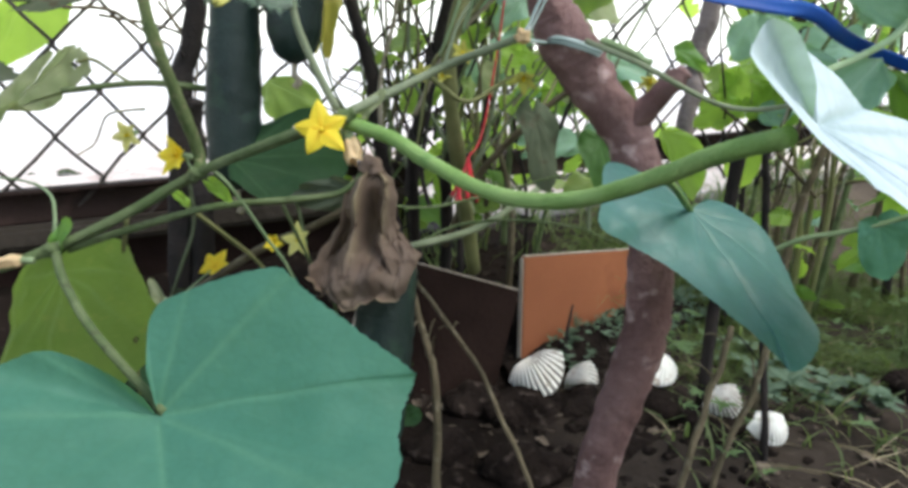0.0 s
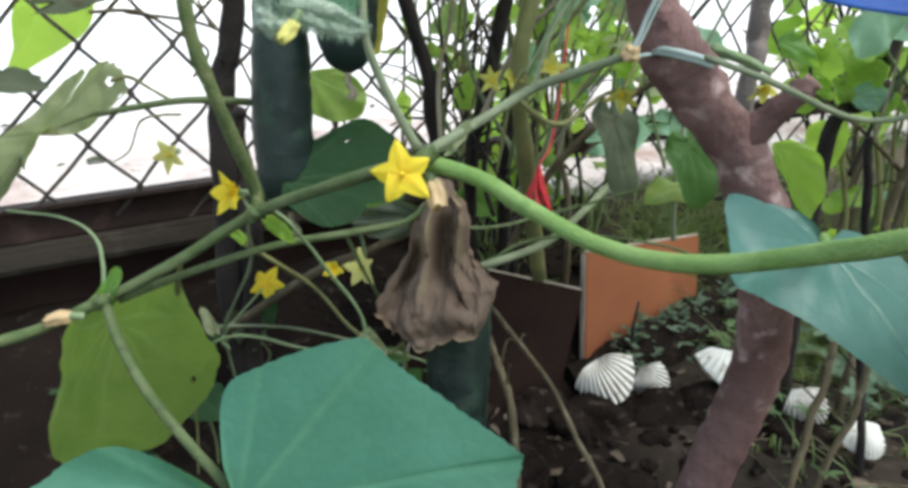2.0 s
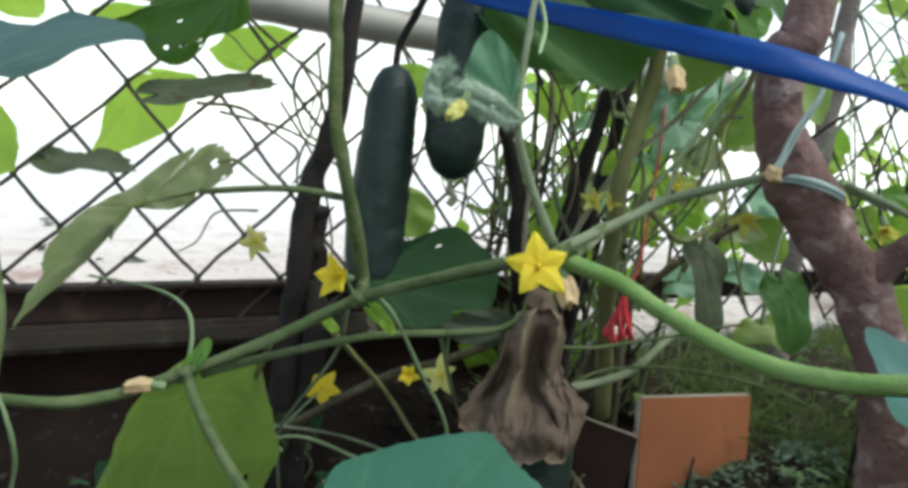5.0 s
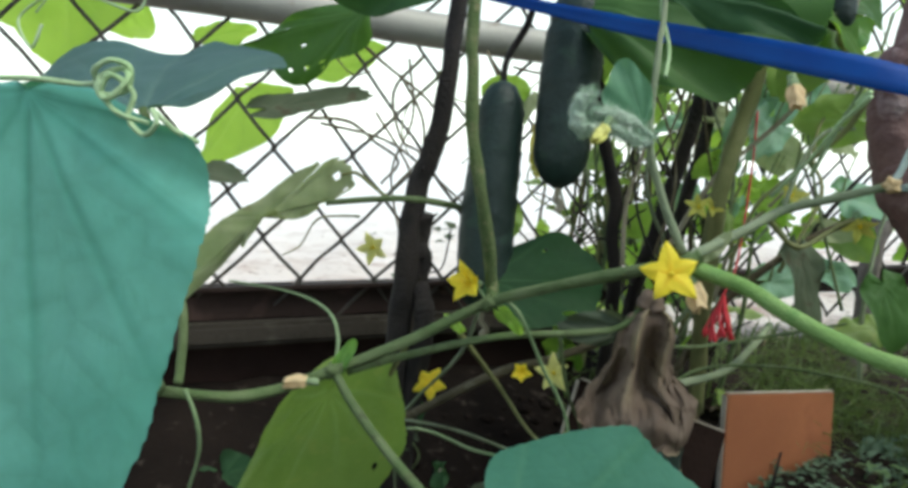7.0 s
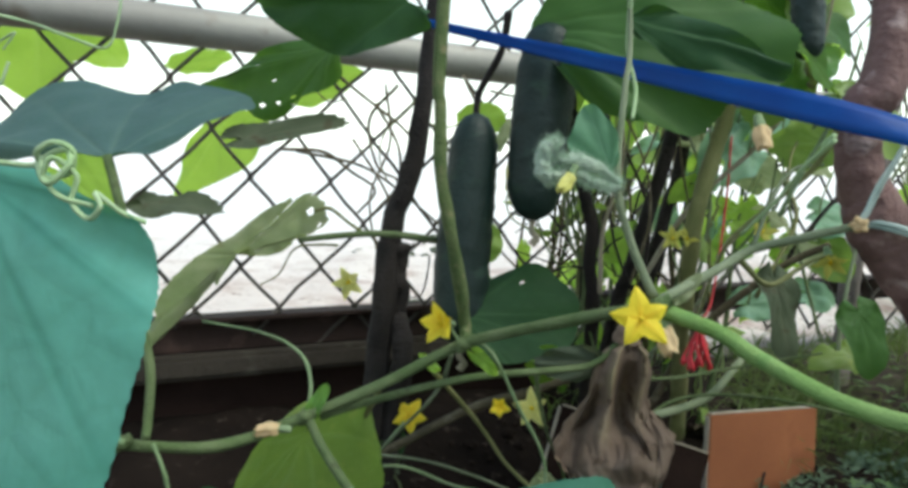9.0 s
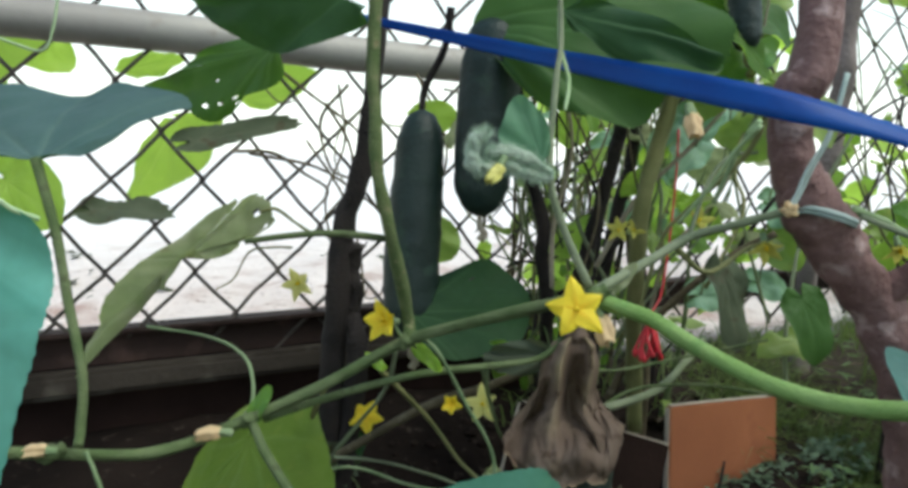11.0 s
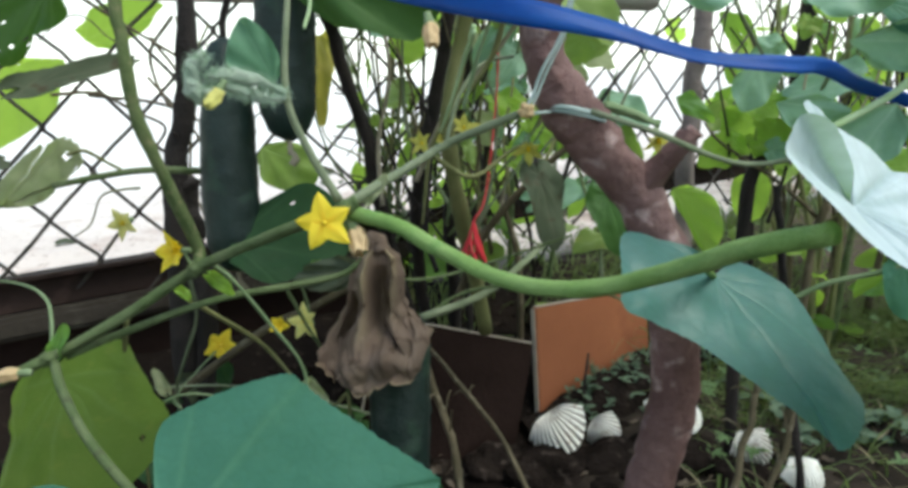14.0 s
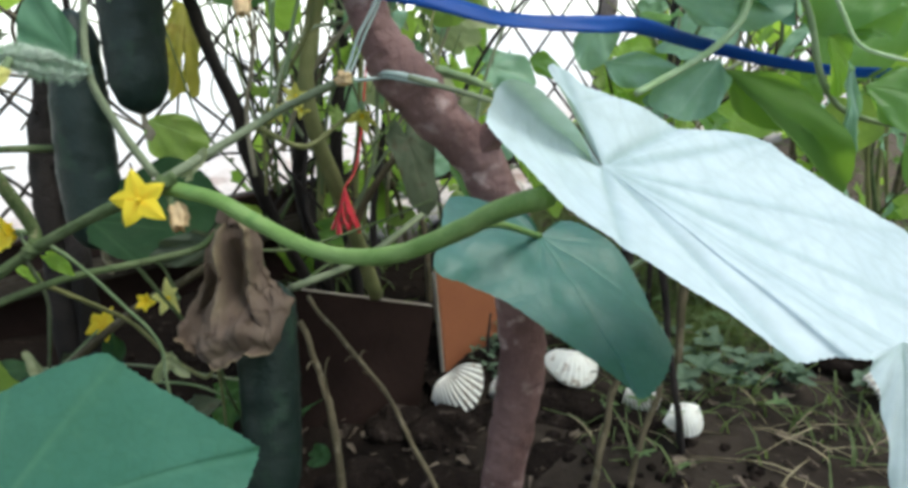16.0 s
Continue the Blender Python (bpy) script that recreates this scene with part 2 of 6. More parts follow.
PIPE = surface("grey_pipe", (0.3, 0.28, 0.26), (0.38, 0.36, 0.33), 9, 140, 0.6, 0.3, 0.001, (0.22, 0.18, 0.15), 0.4, 0.2)
WIRE = surface("fence_wire", (0.05, 0.045, 0.042), (0.09, 0.075, 0.065), 60, 300, 0.7, 0.5, 0.0006, spec=0.3)
RIBBON = leaf_surface("ribbon_blue", (0.004, 0.06, 0.31), (0.006, 0.1, 0.42), (0.006, 0.1, 0.42), 0.35, (0.004, 0.16, 0.6), 0.5, spec=0.3, coarse=30)
STRING_TEAL = surface("string_teal", (0.28, 0.37, 0.35), (0.42, 0.5, 0.48), 60, 500, 0.6, 0.5, 0.0006)
RED = surface("red_plastic", (0.55, 0.012, 0.03), (0.68, 0.03, 0.05), 40, 300, 0.4, 0.4, 0.001, spec=0.5)
GRASS = leaf_surface("grass_blade", (0.075, 0.115, 0.04), (0.15, 0.19, 0.075), (0.2, 0.28, 0.12), 0.3, (0.28, 0.4, 0.1), 0.6)
WEED = leaf_surface("weed_leaf", (0.09, 0.165, 0.065), (0.15, 0.24, 0.1), (0.2, 0.29, 0.14), 0.35, (0.34, 0.5, 0.14), 0.6)
SAGE = leaf_surface("sage_leaf", (0.1, 0.155, 0.1), (0.17, 0.235, 0.165), (0.2, 0.27, 0.19), 0.2, (0.16, 0.26, 0.1), 0.7, spec=0.2)
LITTER = surface("dry_litter", (0.1, 0.075, 0.056), (0.18, 0.14, 0.11), 40, 300, 0.9)
STRAW = surface("dry_straw", (0.3, 0.25, 0.15), (0.42, 0.36, 0.24), 40, 300, 0.9)


def ground_surface():
    m, nt, p, out = nodes_of("ground_soil_and_yard")
    geo = nt.nodes.new("ShaderNodeNewGeometry").outputs["Position"]
    n1, n2, n3 = noise_node(nt, 9, 6, geo), noise_node(nt, 70, 8, geo), noise_node(nt, 2.2, 5, geo)
    # dark soil, darkened further in colour for the shade under the vine
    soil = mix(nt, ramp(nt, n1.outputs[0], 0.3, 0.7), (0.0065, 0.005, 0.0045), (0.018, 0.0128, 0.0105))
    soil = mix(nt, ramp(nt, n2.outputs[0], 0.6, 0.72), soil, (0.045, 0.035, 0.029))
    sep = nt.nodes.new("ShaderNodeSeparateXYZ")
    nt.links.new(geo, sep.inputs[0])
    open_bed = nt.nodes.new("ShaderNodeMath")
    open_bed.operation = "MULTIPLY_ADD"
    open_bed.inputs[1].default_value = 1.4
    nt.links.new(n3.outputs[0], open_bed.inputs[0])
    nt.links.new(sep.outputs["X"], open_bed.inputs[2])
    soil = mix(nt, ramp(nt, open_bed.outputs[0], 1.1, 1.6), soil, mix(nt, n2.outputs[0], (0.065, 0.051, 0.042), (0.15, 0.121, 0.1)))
    yard = mix(nt, ramp(nt, n3.outputs[0], 0.3, 0.7), (0.58, 0.5, 0.465), (0.7, 0.625, 0.59))
    yard = mix(nt, ramp(nt, n1.outputs[0], 0.5, 0.72), yard, (0.4, 0.29, 0.255))
    yard = mix(nt, ramp(nt, n2.outputs[0], 0.6, 0.7), yard, (0.3, 0.22, 0.195))
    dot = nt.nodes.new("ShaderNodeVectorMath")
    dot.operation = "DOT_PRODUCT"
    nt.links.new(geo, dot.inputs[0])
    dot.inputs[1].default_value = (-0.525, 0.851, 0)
    # glare painted in: the yard's colour whitens with distance
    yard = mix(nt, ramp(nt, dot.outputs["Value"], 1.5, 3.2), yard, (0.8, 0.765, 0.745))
    add = nt.nodes.new("ShaderNodeMath")
    nt.links.new(dot.outputs["Value"], add.inputs[0])
    wob = nt.nodes.new("ShaderNodeMath")
    wob.operation = "MULTIPLY"
    wob.inputs[1].default_value = 0.25
    nt.links.new(n1.outputs[0], wob.inputs[0])
    nt.links.new(wob.outputs[0], add.inputs[1])
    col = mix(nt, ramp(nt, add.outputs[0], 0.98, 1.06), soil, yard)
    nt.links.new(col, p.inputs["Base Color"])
    p.inputs["Roughness"].default_value, p.inputs["Specular IOR Level"].default_value = 0.95, 0.05
    bump(nt, p, n2.outputs[0], 0.8, 0.006)
    return m


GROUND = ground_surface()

# ---- builders ----
V = Vector


def thing(name, base, label, category, group="", plumb=False):
    e = new(name)
    e.empty_display_size = 0.02
    e.matrix_world = Matrix.Translation(base if plumb else SURVEY @ V(base))
    return tagged(e, label, category, group)


def adopt(ob, parent, label=""):
    m = Matrix.Translation(parent.location) if parent.parent is None else Matrix.Translation(parent["at"])
    ob.parent = parent
    ob.matrix_parent_inverse = m.inverted()
    return tagged(ob, label)


def part(name, bm, material, parent=None, label="", smooth=True, plumb=False):
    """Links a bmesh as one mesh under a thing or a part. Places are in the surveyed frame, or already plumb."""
    me = bpy.data.meshes.new(name)
    if not plumb:
        bm.transform(SURVEY)
    bm.normal_update()
    bm.to_mesh(me)
    bm.free()
    me.materials.append(material)
    if smooth:
        me.polygons.foreach_set("use_smooth", [True] * len(me.polygons))
    ob = new(name, me)
    ob["at"] = (0.0, 0.0, 0.0)
    if parent is not None:
        adopt(ob, parent, label)
    return ob


def spline(pts, n):
    """n + 1 places along a smooth line through the points, with their shares of the length."""
    p = [V(q) for q in pts]
    if len(p) == 2:
        p = [p[0], (p[0] + p[1]) / 2, p[1]]
    ext = [2 * p[0] - p[1]] + p + [2 * p[-1] - p[-2]]
    out = []
    segs = len(p) - 1
    for i in range(n + 1):
        f = i / n * segs
        k = min(int(f), segs - 1)
        t = f - k
        a, b, c, d = ext[k:k + 4]
        out.append(0.5 * ((2 * b) + (c - a) * t + (2 * a - 5 * b + 4 * c - d) * t * t + (3 * b - a - 3 * c + d) * t ** 3))
    return out


def tube_into(bm, pts, r0, r1=None, n=None, sides=10, knobs=0.0, seed=0, swell=None):
    """Adds a round, closed stem through the points; knobs: uneven thickness."""
    r1 = r0 if r1 is None else r1
    n = n or max(8, 6 * (len(pts) - 1))
    path = spline(pts, n)
    rings = []
    side = None
    for i, c in enumerate(path):
        d = (path[min(i + 1, n)] - path[max(i - 1, 0)]).normalized()
        if side is None:
            side = d.orthogonal().normalized()
        side = (side - d * side.dot(d)).normalized()
        up = d.cross(side)
        t = i / n
        r = r0 + (r1 - r0) * t
        if swell:
            r *= swell(t)
        ring = []
        for k in range(sides):
            a = 2 * math.pi * k / sides
            rr = r * (1 + knobs * noise.noise(V((math.cos(a) * 1.3 + seed, math.sin(a) * 1.3, t * n * 0.35))))
            ring.append(bm.verts.new(c + side * (math.cos(a) * rr) + up * (math.sin(a) * rr)))
        rings.append(ring)
    for a, b in zip(rings, rings[1:]):
        for k in range(sides):
            bm.faces.new((a[k], a[(k + 1) % sides], b[(k + 1) % sides], b[k]))
    bm.faces.new(rings[0][::-1])
    bm.faces.new(rings[-1])


def stem(name, pts, r0, r1, material, parent, label="", knobs=0.15, sides=10, n=None, swell=None):
    bm = bmesh.new()
    tube_into(bm, pts, r0, r1, n, sides, knobs, len(pts) * 1.7 + r0 * 900, swell)
    return part(name, bm, material, parent, label)


OUTLINE = [(0, 1.0), (14, 0.93), (34, 0.77), (58, 0.9), (74, 0.77), (95, 0.66), (115, 0.66), (138, 0.55), (158, 0.46), (172, 0.3), (180, 0.03)]
OVAL = [(0, 1.0), (20, 0.9), (45, 0.72), (70, 0.6), (100, 0.48), (130, 0.36), (160, 0.22), (180, 0.05)]
HEART = [(0, 1.0), (12, 0.93), (30, 0.8), (58, 0.66), (85, 0.53), (118, 0.46), (145, 0.42), (165, 0.33), (180, 0.03)]
LANCE = [(0, 1.0), (6, 0.8), (14, 0.5), (30, 0.29), (60, 0.18), (90, 0.14), (130, 0.08), (180, 0.02)]


def outline_at(table, a):
    a = abs(a)
    for (a0, r0), (a1, r1) in zip(table, table[1:]):
        if a <= a1:
            t = (a - a0) / (a1 - a0)
            t = t * t * (3 - 2 * t) * 0.5 + t * 0.5
            return r0 + (r1 - r0) * t
    return table[-1][1]


VEINS = (0, 34, -34, 62, -62, 108, -108)


def leaf_into(bm, base, tip, normal, width=1.0, fold=0.15, bend=0.1, ripple=0.04, roll=0.0, table=OUTLINE, rings=14, spokes=72, seed=0, holes=(), teeth=0.008, veins=VEINS, relief=0.012, side_curl=0.0, right=None, left=None):
    """Adds a leaf blade to bm: base at the petiole, tip at the midrib's end. fold: both halves up round the midrib, bend: the midrib's
    droop, roll: the blade rolled round its midrib, side_curl: margins turned down."""
    base, tip = V(base), V(tip)
    y = tip - base
    size = y.length
    y.normalize()
    z = V(normal)
    z = (z - y * z.dot(y)).normalized()
    x = y.cross(z)
    layer = bm.verts.layers.float.get("vein") or bm.verts.layers.float.new("vein")
    # right, left: the places where each half of the blade is widest
    vmax, umax = max(((outline_at(table, q) * math.cos(radians(q)), outline_at(table, q) * math.sin(radians(q))) for q in range(20, 150, 3)), key=lambda w: w[1])
    sides = []
    for q in (right, left):
        sides.append((V(q) - base - y * vmax * size) / size if q is not None else None)
    grid = []
    for i in range(rings + 1):
        row = []
        f = (i / rings) ** 0.85
        for k in range(spokes + 1):
            a = -180 + 360 * k / spokes
            tooth = 1 + teeth * (abs((k * 0.5) % 1.0 - 0.5) * 2 - 0.5) * (f ** 6) + 0.04 * noise.noise(V((a * 0.03, seed, 2.2))) * f
            r = outline_at(table, a) * f * tooth
            u, v = r * math.sin(radians(a)) * width, r * math.cos(radians(a))
            ve = 0.0
            for q in veins:
                da = radians(a - q)
                if abs(da) < 1.2:
                    ve = max(ve, math.exp(-((r * math.sin(da)) / 0.013) ** 2) * (1.0 if q == 0 else 0.85) * min(1, r * 6 + 0.3) * (1.15 - f))
            side_v = abs(math.sin((v * 9 + abs(u) * -7) * math.pi))
            ve2 = max(0.0, 1 - side_v * 7) * 0.35 * (1 if table is not LANCE else 0)
            w = fold * abs(u) - bend * v * abs(v) - side_curl * u * u
            w += ripple * noise.noise(V((u * 3.1 + seed * 3.7, v * 3.1, seed))) + ripple * 0.4 * noise.noise(V((u * 9 + seed, v * 9, seed * 2.1)))
            w += ripple * 0.9 * f ** 3 * math.sin(radians(a) * 5 + seed)
            w += relief * (max(ve, ve2) * -1.0 + 0.6 * (1 - side_v) * 0.4)
            if roll:
                ang = u * roll
                u, w = math.sin(ang) / roll, w * 0.5 + (1 - math.cos(ang)) / roll
            side = sides[0] if u > 0 else sides[1]
            across = x * u if side is None else side * (abs(u) / umax)
            p = base + (across + y * v + z * w) * size
            vert = bm.verts.new(p)
            vert[layer] = min(1.0, max(ve, ve2))
            row.append(vert)
        grid.append(row)
    for i in range(rings):
        for k in range(spokes):
            a = -180 + 360 * (k + 0.5) / spokes
            if any(abs(a - ha) < hw and abs((i + 0.5) / rings - hr) < hd for ha, hr, hw, hd in holes):
                continue
            bm.faces.new((grid[i][k], grid[i][k + 1], grid[i + 1][k + 1], grid[i + 1][k]))


def leaf(base, tip, normal, material, parent, label="", petiole=None, pr=0.0022, pmat=None, **shape):
    bm = bmesh.new()
    leaf_into(bm, base, tip, normal, **shape)
    bmesh.ops.remove_doubles(bm, verts=bm.verts, dist=0.00002)
    ob = part("leaf", bm, material, parent, label)
    if petiole:
        stem("petiole", petiole, pr, pr * 0.85, pmat or STEM, ob)
    return ob


def blade(base, margin, tip, material, parent, label="", petiole=None, pr=0.0022, pmat=None, dome=0.05, ripple=0.03, relief=0.006, rings=20, spokes=120, seed=0, ragged=0.0, holes=(), ribs=()):
    """A leaf blade spanned between its base and a margin that runs from one side of the notch round the tip to the other side.
    tip: index of the margin point at the end of the midrib; ribs: indices of the points where side ribs end."""
    base = V(base)
    edge = spline(margin, spokes)
    size = max((p - base).length for p in edge)
    nrm = V((0, 0, 0))
    for p, q in zip(edge, edge[1:]):
        nrm += (p - base).cross(q - base)
    nrm.normalize()
    if nrm.y > 0:
        nrm = -nrm
    v = (V(margin[tip]) - base).normalized()
    u = v.cross(nrm)
    ends = [(V(margin[k]) - base).normalized() for k in (tip, *ribs)]
    bm = bmesh.new()
    layer = bm.verts.layers.float.new("vein")
    grid = []
    for i in range(rings + 1):
        f = (i / rings) ** 0.85
        row = []
        for k, e in enumerate(edge):
            g = 1 + (0.01 + ragged) * noise.noise(V((k * 0.35, seed, 0.0))) * f ** 4 + 0.5 * ragged * noise.noise(V((k * 1.7, seed, 4.0))) * f ** 4
            g *= 1 + 0.007 * (k % 2) * f ** 6
            d = (e - base) * f * g
            r = d.length / size
            a, b = d.dot(u) / size, d.dot(v) / size
            ve = 0.0
            for j, w in enumerate(ends):
                if d.dot(w) > 0:
                    off = (d - w * d.dot(w)).length / size
                    ve = max(ve, math.exp(-(off / 0.011) ** 2) * (1.0 if j == 0 else 0.85) * (1.1 - 0.8 * r))
            side = abs(math.sin((b * 8 - abs(a) * 7) * math.pi))
            ve2 = max(0.0, 1 - side * 6) * 0.35
            h = dome * (r - r * r) * 2 + ripple * noise.noise(V((a * 2.7 + seed, b * 2.7, seed))) * (0.3 + r) + ripple * 0.4 * noise.noise(V((a * 8, b * 8, seed)))
            h += ripple * 0.8 * f ** 3 * math.sin(k / spokes * 31 + seed) - relief * max(ve, ve2) + relief * 0.3 * (1 - side)
            vert = bm.verts.new(base + d + nrm * h * size)
            vert[layer] = min(1.0, max(ve, ve2))
            row.append(vert)
        grid.append(row)
    for i in range(rings):
        for k in range(len(edge) - 1):
            if any(abs(k / spokes - hk) < hw and abs(i / rings - hr) < hd for hk, hr, hw, hd in holes):
                continue
            bm.faces.new((grid[i][k], grid[i][k + 1], grid[i + 1][k + 1], grid[i + 1][k]))
    bmesh.ops.remove_doubles(bm, verts=bm.verts, dist=0.00002)
    ob = part("leaf", bm, material, parent, label)
    if petiole:
        stem("petiole", petiole, pr, pr * 0.85, pmat or STEM, ob)
    return ob


def petal_mesh(name, material, length, width, cup, curl=0.0, ragged=0.0):
    bm = bmesh.new()
    layer = bm.verts.layers.float.new("vein")
    rows, cols = 9, 6
    grid = []
    for i in range(rows + 1):
        t = i / rows
        w = width * (1.05 - 0.1 * t) * (1 - t ** 2.4) if t < 1 else 0.0
        row = []
        for k in range(cols + 1):
            s = k / cols * 2 - 1
            rag = 1 + ragged * noise.noise(V((s * 3, t * 7, width * 90)))
            z = cup * length * t - curl * length * t ** 2.5 + 0.16 * width * (1 - abs(s)) ** 2 - 0.1 * width
            v = bm.verts.new((s * w * rag, length * t * (1 - 0.12 * cup), z))
            v[layer] = max(0.0, 1 - abs(s) * 3.0) * (1 - t) * 0.8
            row.append(v)
        grid.append(row)
    for i in range(rows):
        for k in range(cols):
            bm.faces.new((grid[i][k], grid[i][k + 1], grid[i + 1][k + 1], grid[i + 1][k]))
    bmesh.ops.remove_doubles(bm, verts=bm.verts, dist=0.00002)
    me = bpy.data.meshes.new(name)
    bm.normal_update()
    bm.to_mesh(me)
    bm.free()
    me.materials.append(material)
    me.polygons.foreach_set("use_smooth", [True] * len(me.polygons))
    return me


PETALS = {
    "open": petal_mesh("petal_open", PETAL, 0.0232, 0.0084, 0.3, 0.26),
    "half": petal_mesh("petal_half", PETAL, 0.019, 0.0075, 0.8, 0.25),
    "wan": petal_mesh("petal_wan", PETAL_WAN, 0.021, 0.006, 0.55, 0.3, 0.15),
    "pale": petal_mesh("petal_pale", PETAL_PALE, 0.018, 0.0048, 0.8, 0.3, 0.3),
}


def flower(place, facing, parent, kind="open", size=1.0, turn=0.0, stalk=None, label="", count=5):
    """A flower of five petals on a green cup; facing: the way it looks."""
    z = V(facing).normalized()
    x = V((0, 0, 1)).cross(z)
    x = x.normalized() if x.length > 0.01 else V((1, 0, 0))
    y = z.cross(x)
    m = Matrix((x, y, z)).transposed().to_4x4()
    m.translation = V(place)
    bm = bmesh.new()
    tube_into(bm, [V(place) - z * 0.012 * size, V(place) - z * 0.005 * size, V(place) - z * 0.0015 * size], 0.0026 * size, 0.0036 * size, 6, 10, 0.2, turn)
    cup = part("flower", bm, STEM_PALE, parent, label)
    for k in range(count):
        ob = new("petal", PETALS[kind])
        adopt(ob, cup)
        wob = random.Random(int(turn * 10) + k * 7)
        ob.matrix_basis = SURVEY @ m @ pose(0, 0, 0, wob.uniform(-10, 10), wob.uniform(-12, 12), turn + k * 360 / count + wob.uniform(-5, 5)) @ Matrix.Diagonal((size, size * wob.uniform(0.88, 1.1), size, 1))
    bm = bmesh.new()
    tube_into(bm, [V(place) + z * 0.0005, V(place) + z * 0.006 * size], 0.002 * size, 0.0012 * size, 4, 8, 0.2, turn)
    part("stamen", bm, PETAL, cup)
    if stalk:
        stem("stalk", stalk, 0.0012, 0.001, STEM_PALE, cup)
    return cup


def faded_flower(place, facing, parent, length=0.016, wide=0.0036, seed=0.0, label="", material=PETAL_PEACH):
    """A withered flower: a green cup and a soft crumpled tube of petals with a blunt, notched mouth."""
    z = V(facing).normalized()
    x = z.orthogonal().normalized()
    y = z.cross(x)
    place = V(place)
    bm = bmesh.new()
    tube_into(bm, [place - z * length * 0.5, place - z * length * 0.2, place + z * length * 0.05], wide * 0.7, wide * 0.8, 6, 10, 0.3, seed)
    cup = part("flower", bm, STEM_PALE, parent, label)
    bm = bmesh.new()
    bm.verts.layers.float.new("vein")
    rows = []
    for i in range(15):
        t = i / 14
        row = []
        for k in range(30):
            a = k / 30 * 2 * math.pi
            r = wide * (0.75 + 0.5 * math.sin(math.pi * (0.15 + 0.75 * t)) + 0.25 * max(0, t - 0.7)) * (1 + 0.16 * math.cos(5 * a + seed) + 0.3 * noise.noise(V((math.cos(a), math.sin(a), t * 3 + seed))))
            h = length * t * (1 - 0.16 * t * (0.5 + 0.5 * math.cos(5 * a + seed * 2))) + 0.12 * length * t * noise.noise(V((math.cos(a) * 1.5, math.sin(a) * 1.5, seed)))
            row.append(bm.verts.new(place + z * h + (x * math.cos(a) + y * math.sin(a)) * r + x * 0.18 * length * t * t))
        rows.append(row)
    mouth = [bm.verts.new(v.co.lerp(place + z * length * 0.7 + x * 0.1 * length, 0.75)) for v in rows[-1]]
    for a, b in zip(rows + [mouth], rows[1:] + [mouth]):
        if a is b:
            continue
        for k in range(30):
            bm.faces.new((a[k], a[(k + 1) % 30], b[(k + 1) % 30], b[k]))
    bm.faces.new(mouth)
    part("petals", bm, material, cup)
    return cup


def cucumber(pts, radius, label, stalk, end=True, seed=1.0, group="cucumbers on the vine"):
    """A hanging cucumber with rounded ends and small warts, its stalk and the dry end of its blossom."""
    top = thing("cucumber", pts[0], label, "cucumber", group)
    rnd = random.Random(int(seed * 31))

    def swell(t):
        e = min(t, 1 - t)
        return (0.12 + 0.88 * min(1.0, math.sqrt(max(0.0, 1 - (1 - min(1, e / 0.16)) ** 2)))) * (0.94 + 0.08 * math.sin(math.pi * t))

    bm = bmesh.new()
    tube_into(bm, pts, radius * (0.87 if seed < 1.5 else 1.02), radius * (1.12 if seed < 1.5 else 0.94), 44, 30, 0.05, seed, swell)
    verts = list(bm.verts)
    bm.normal_update()
    for v in verts:
        w = noise.noise(v.co * 160 + V((seed, 0, 0)))
        if w > 0.25:
            v.co += v.normal * (w - 0.25) * 0.003
    part("fruit", bm, CUKE, top)
    stem("stalk", stalk, 0.0032, 0.0026, STEM_DARK if seed < 2.5 else STEM, top)
    if end:
        d = (V(pts[-1]) - V(pts[-2])).normalized()
        q = V(pts[-1])
        stem("dry_blossom", [q - d * 0.002, q + d * 0.008, q + d * 0.014 + V((0.004, 0, 0)), q + d * 0.02 + V((0.001, 0, 0))], 0.0022, 0.003, STEM_DRY, top, knobs=0.6)
    return top


def box_into(bm, lo, hi, m=None, bevel=0.0):
    r = bmesh.ops.create_cube(bm, size=1)
    for v in r["verts"]:
        v.co = V([lo[i] + (v.co[i] + 0.5) * (hi[i] - lo[i]) for i in range(3)])
    if bevel:
        edges = list({e for v in r["verts"] for e in v.link_edges})
        bmesh.ops.bevel(bm, geom=edges, offset=bevel, segments=2, affect="EDGES")
    if m is not None:
        for v in bm.verts:
            v.co = m @ v.co


# ---- ground ----
bm = bmesh.new()
xs = [-400, -60, -12, -4] + [-2 + i * 0.035 for i in range(140)] + [4, 12, 60, 400]
ys = [-400, -60, -12, -3] + [-0.6 + i * 0.035 for i in range(100)] + [4.5, 12, 60, 400]


def ground_z(x, y):
    """Soil that rises in a bank towards the fence; the yard behind lies level."""
    near = max(0.0, min(1.0, 2.5 - max(abs(x - 0.3), abs(y - 0.8))))
    s = min(1.0, max(0.0, (-0.525 * x + 0.851 * y - 0.5) / 0.28))
    h = 0.3 + 0.11 * s * s * (3 - 2 * s)
    return h + near * (0.018 * noise.noise(V((x * 6, y * 6, 0))) + 0.012 * noise.noise(V((x * 19, y * 19, 3))))


rows = [[bm.verts.new((x, y, ground_z(x, y))) for x in xs] for y in ys]
for a, b in zip(rows, rows[1:]):
    for k in range(len(xs) - 1):
        bm.faces.new((a[k], a[k + 1], b[k + 1], b[k]))
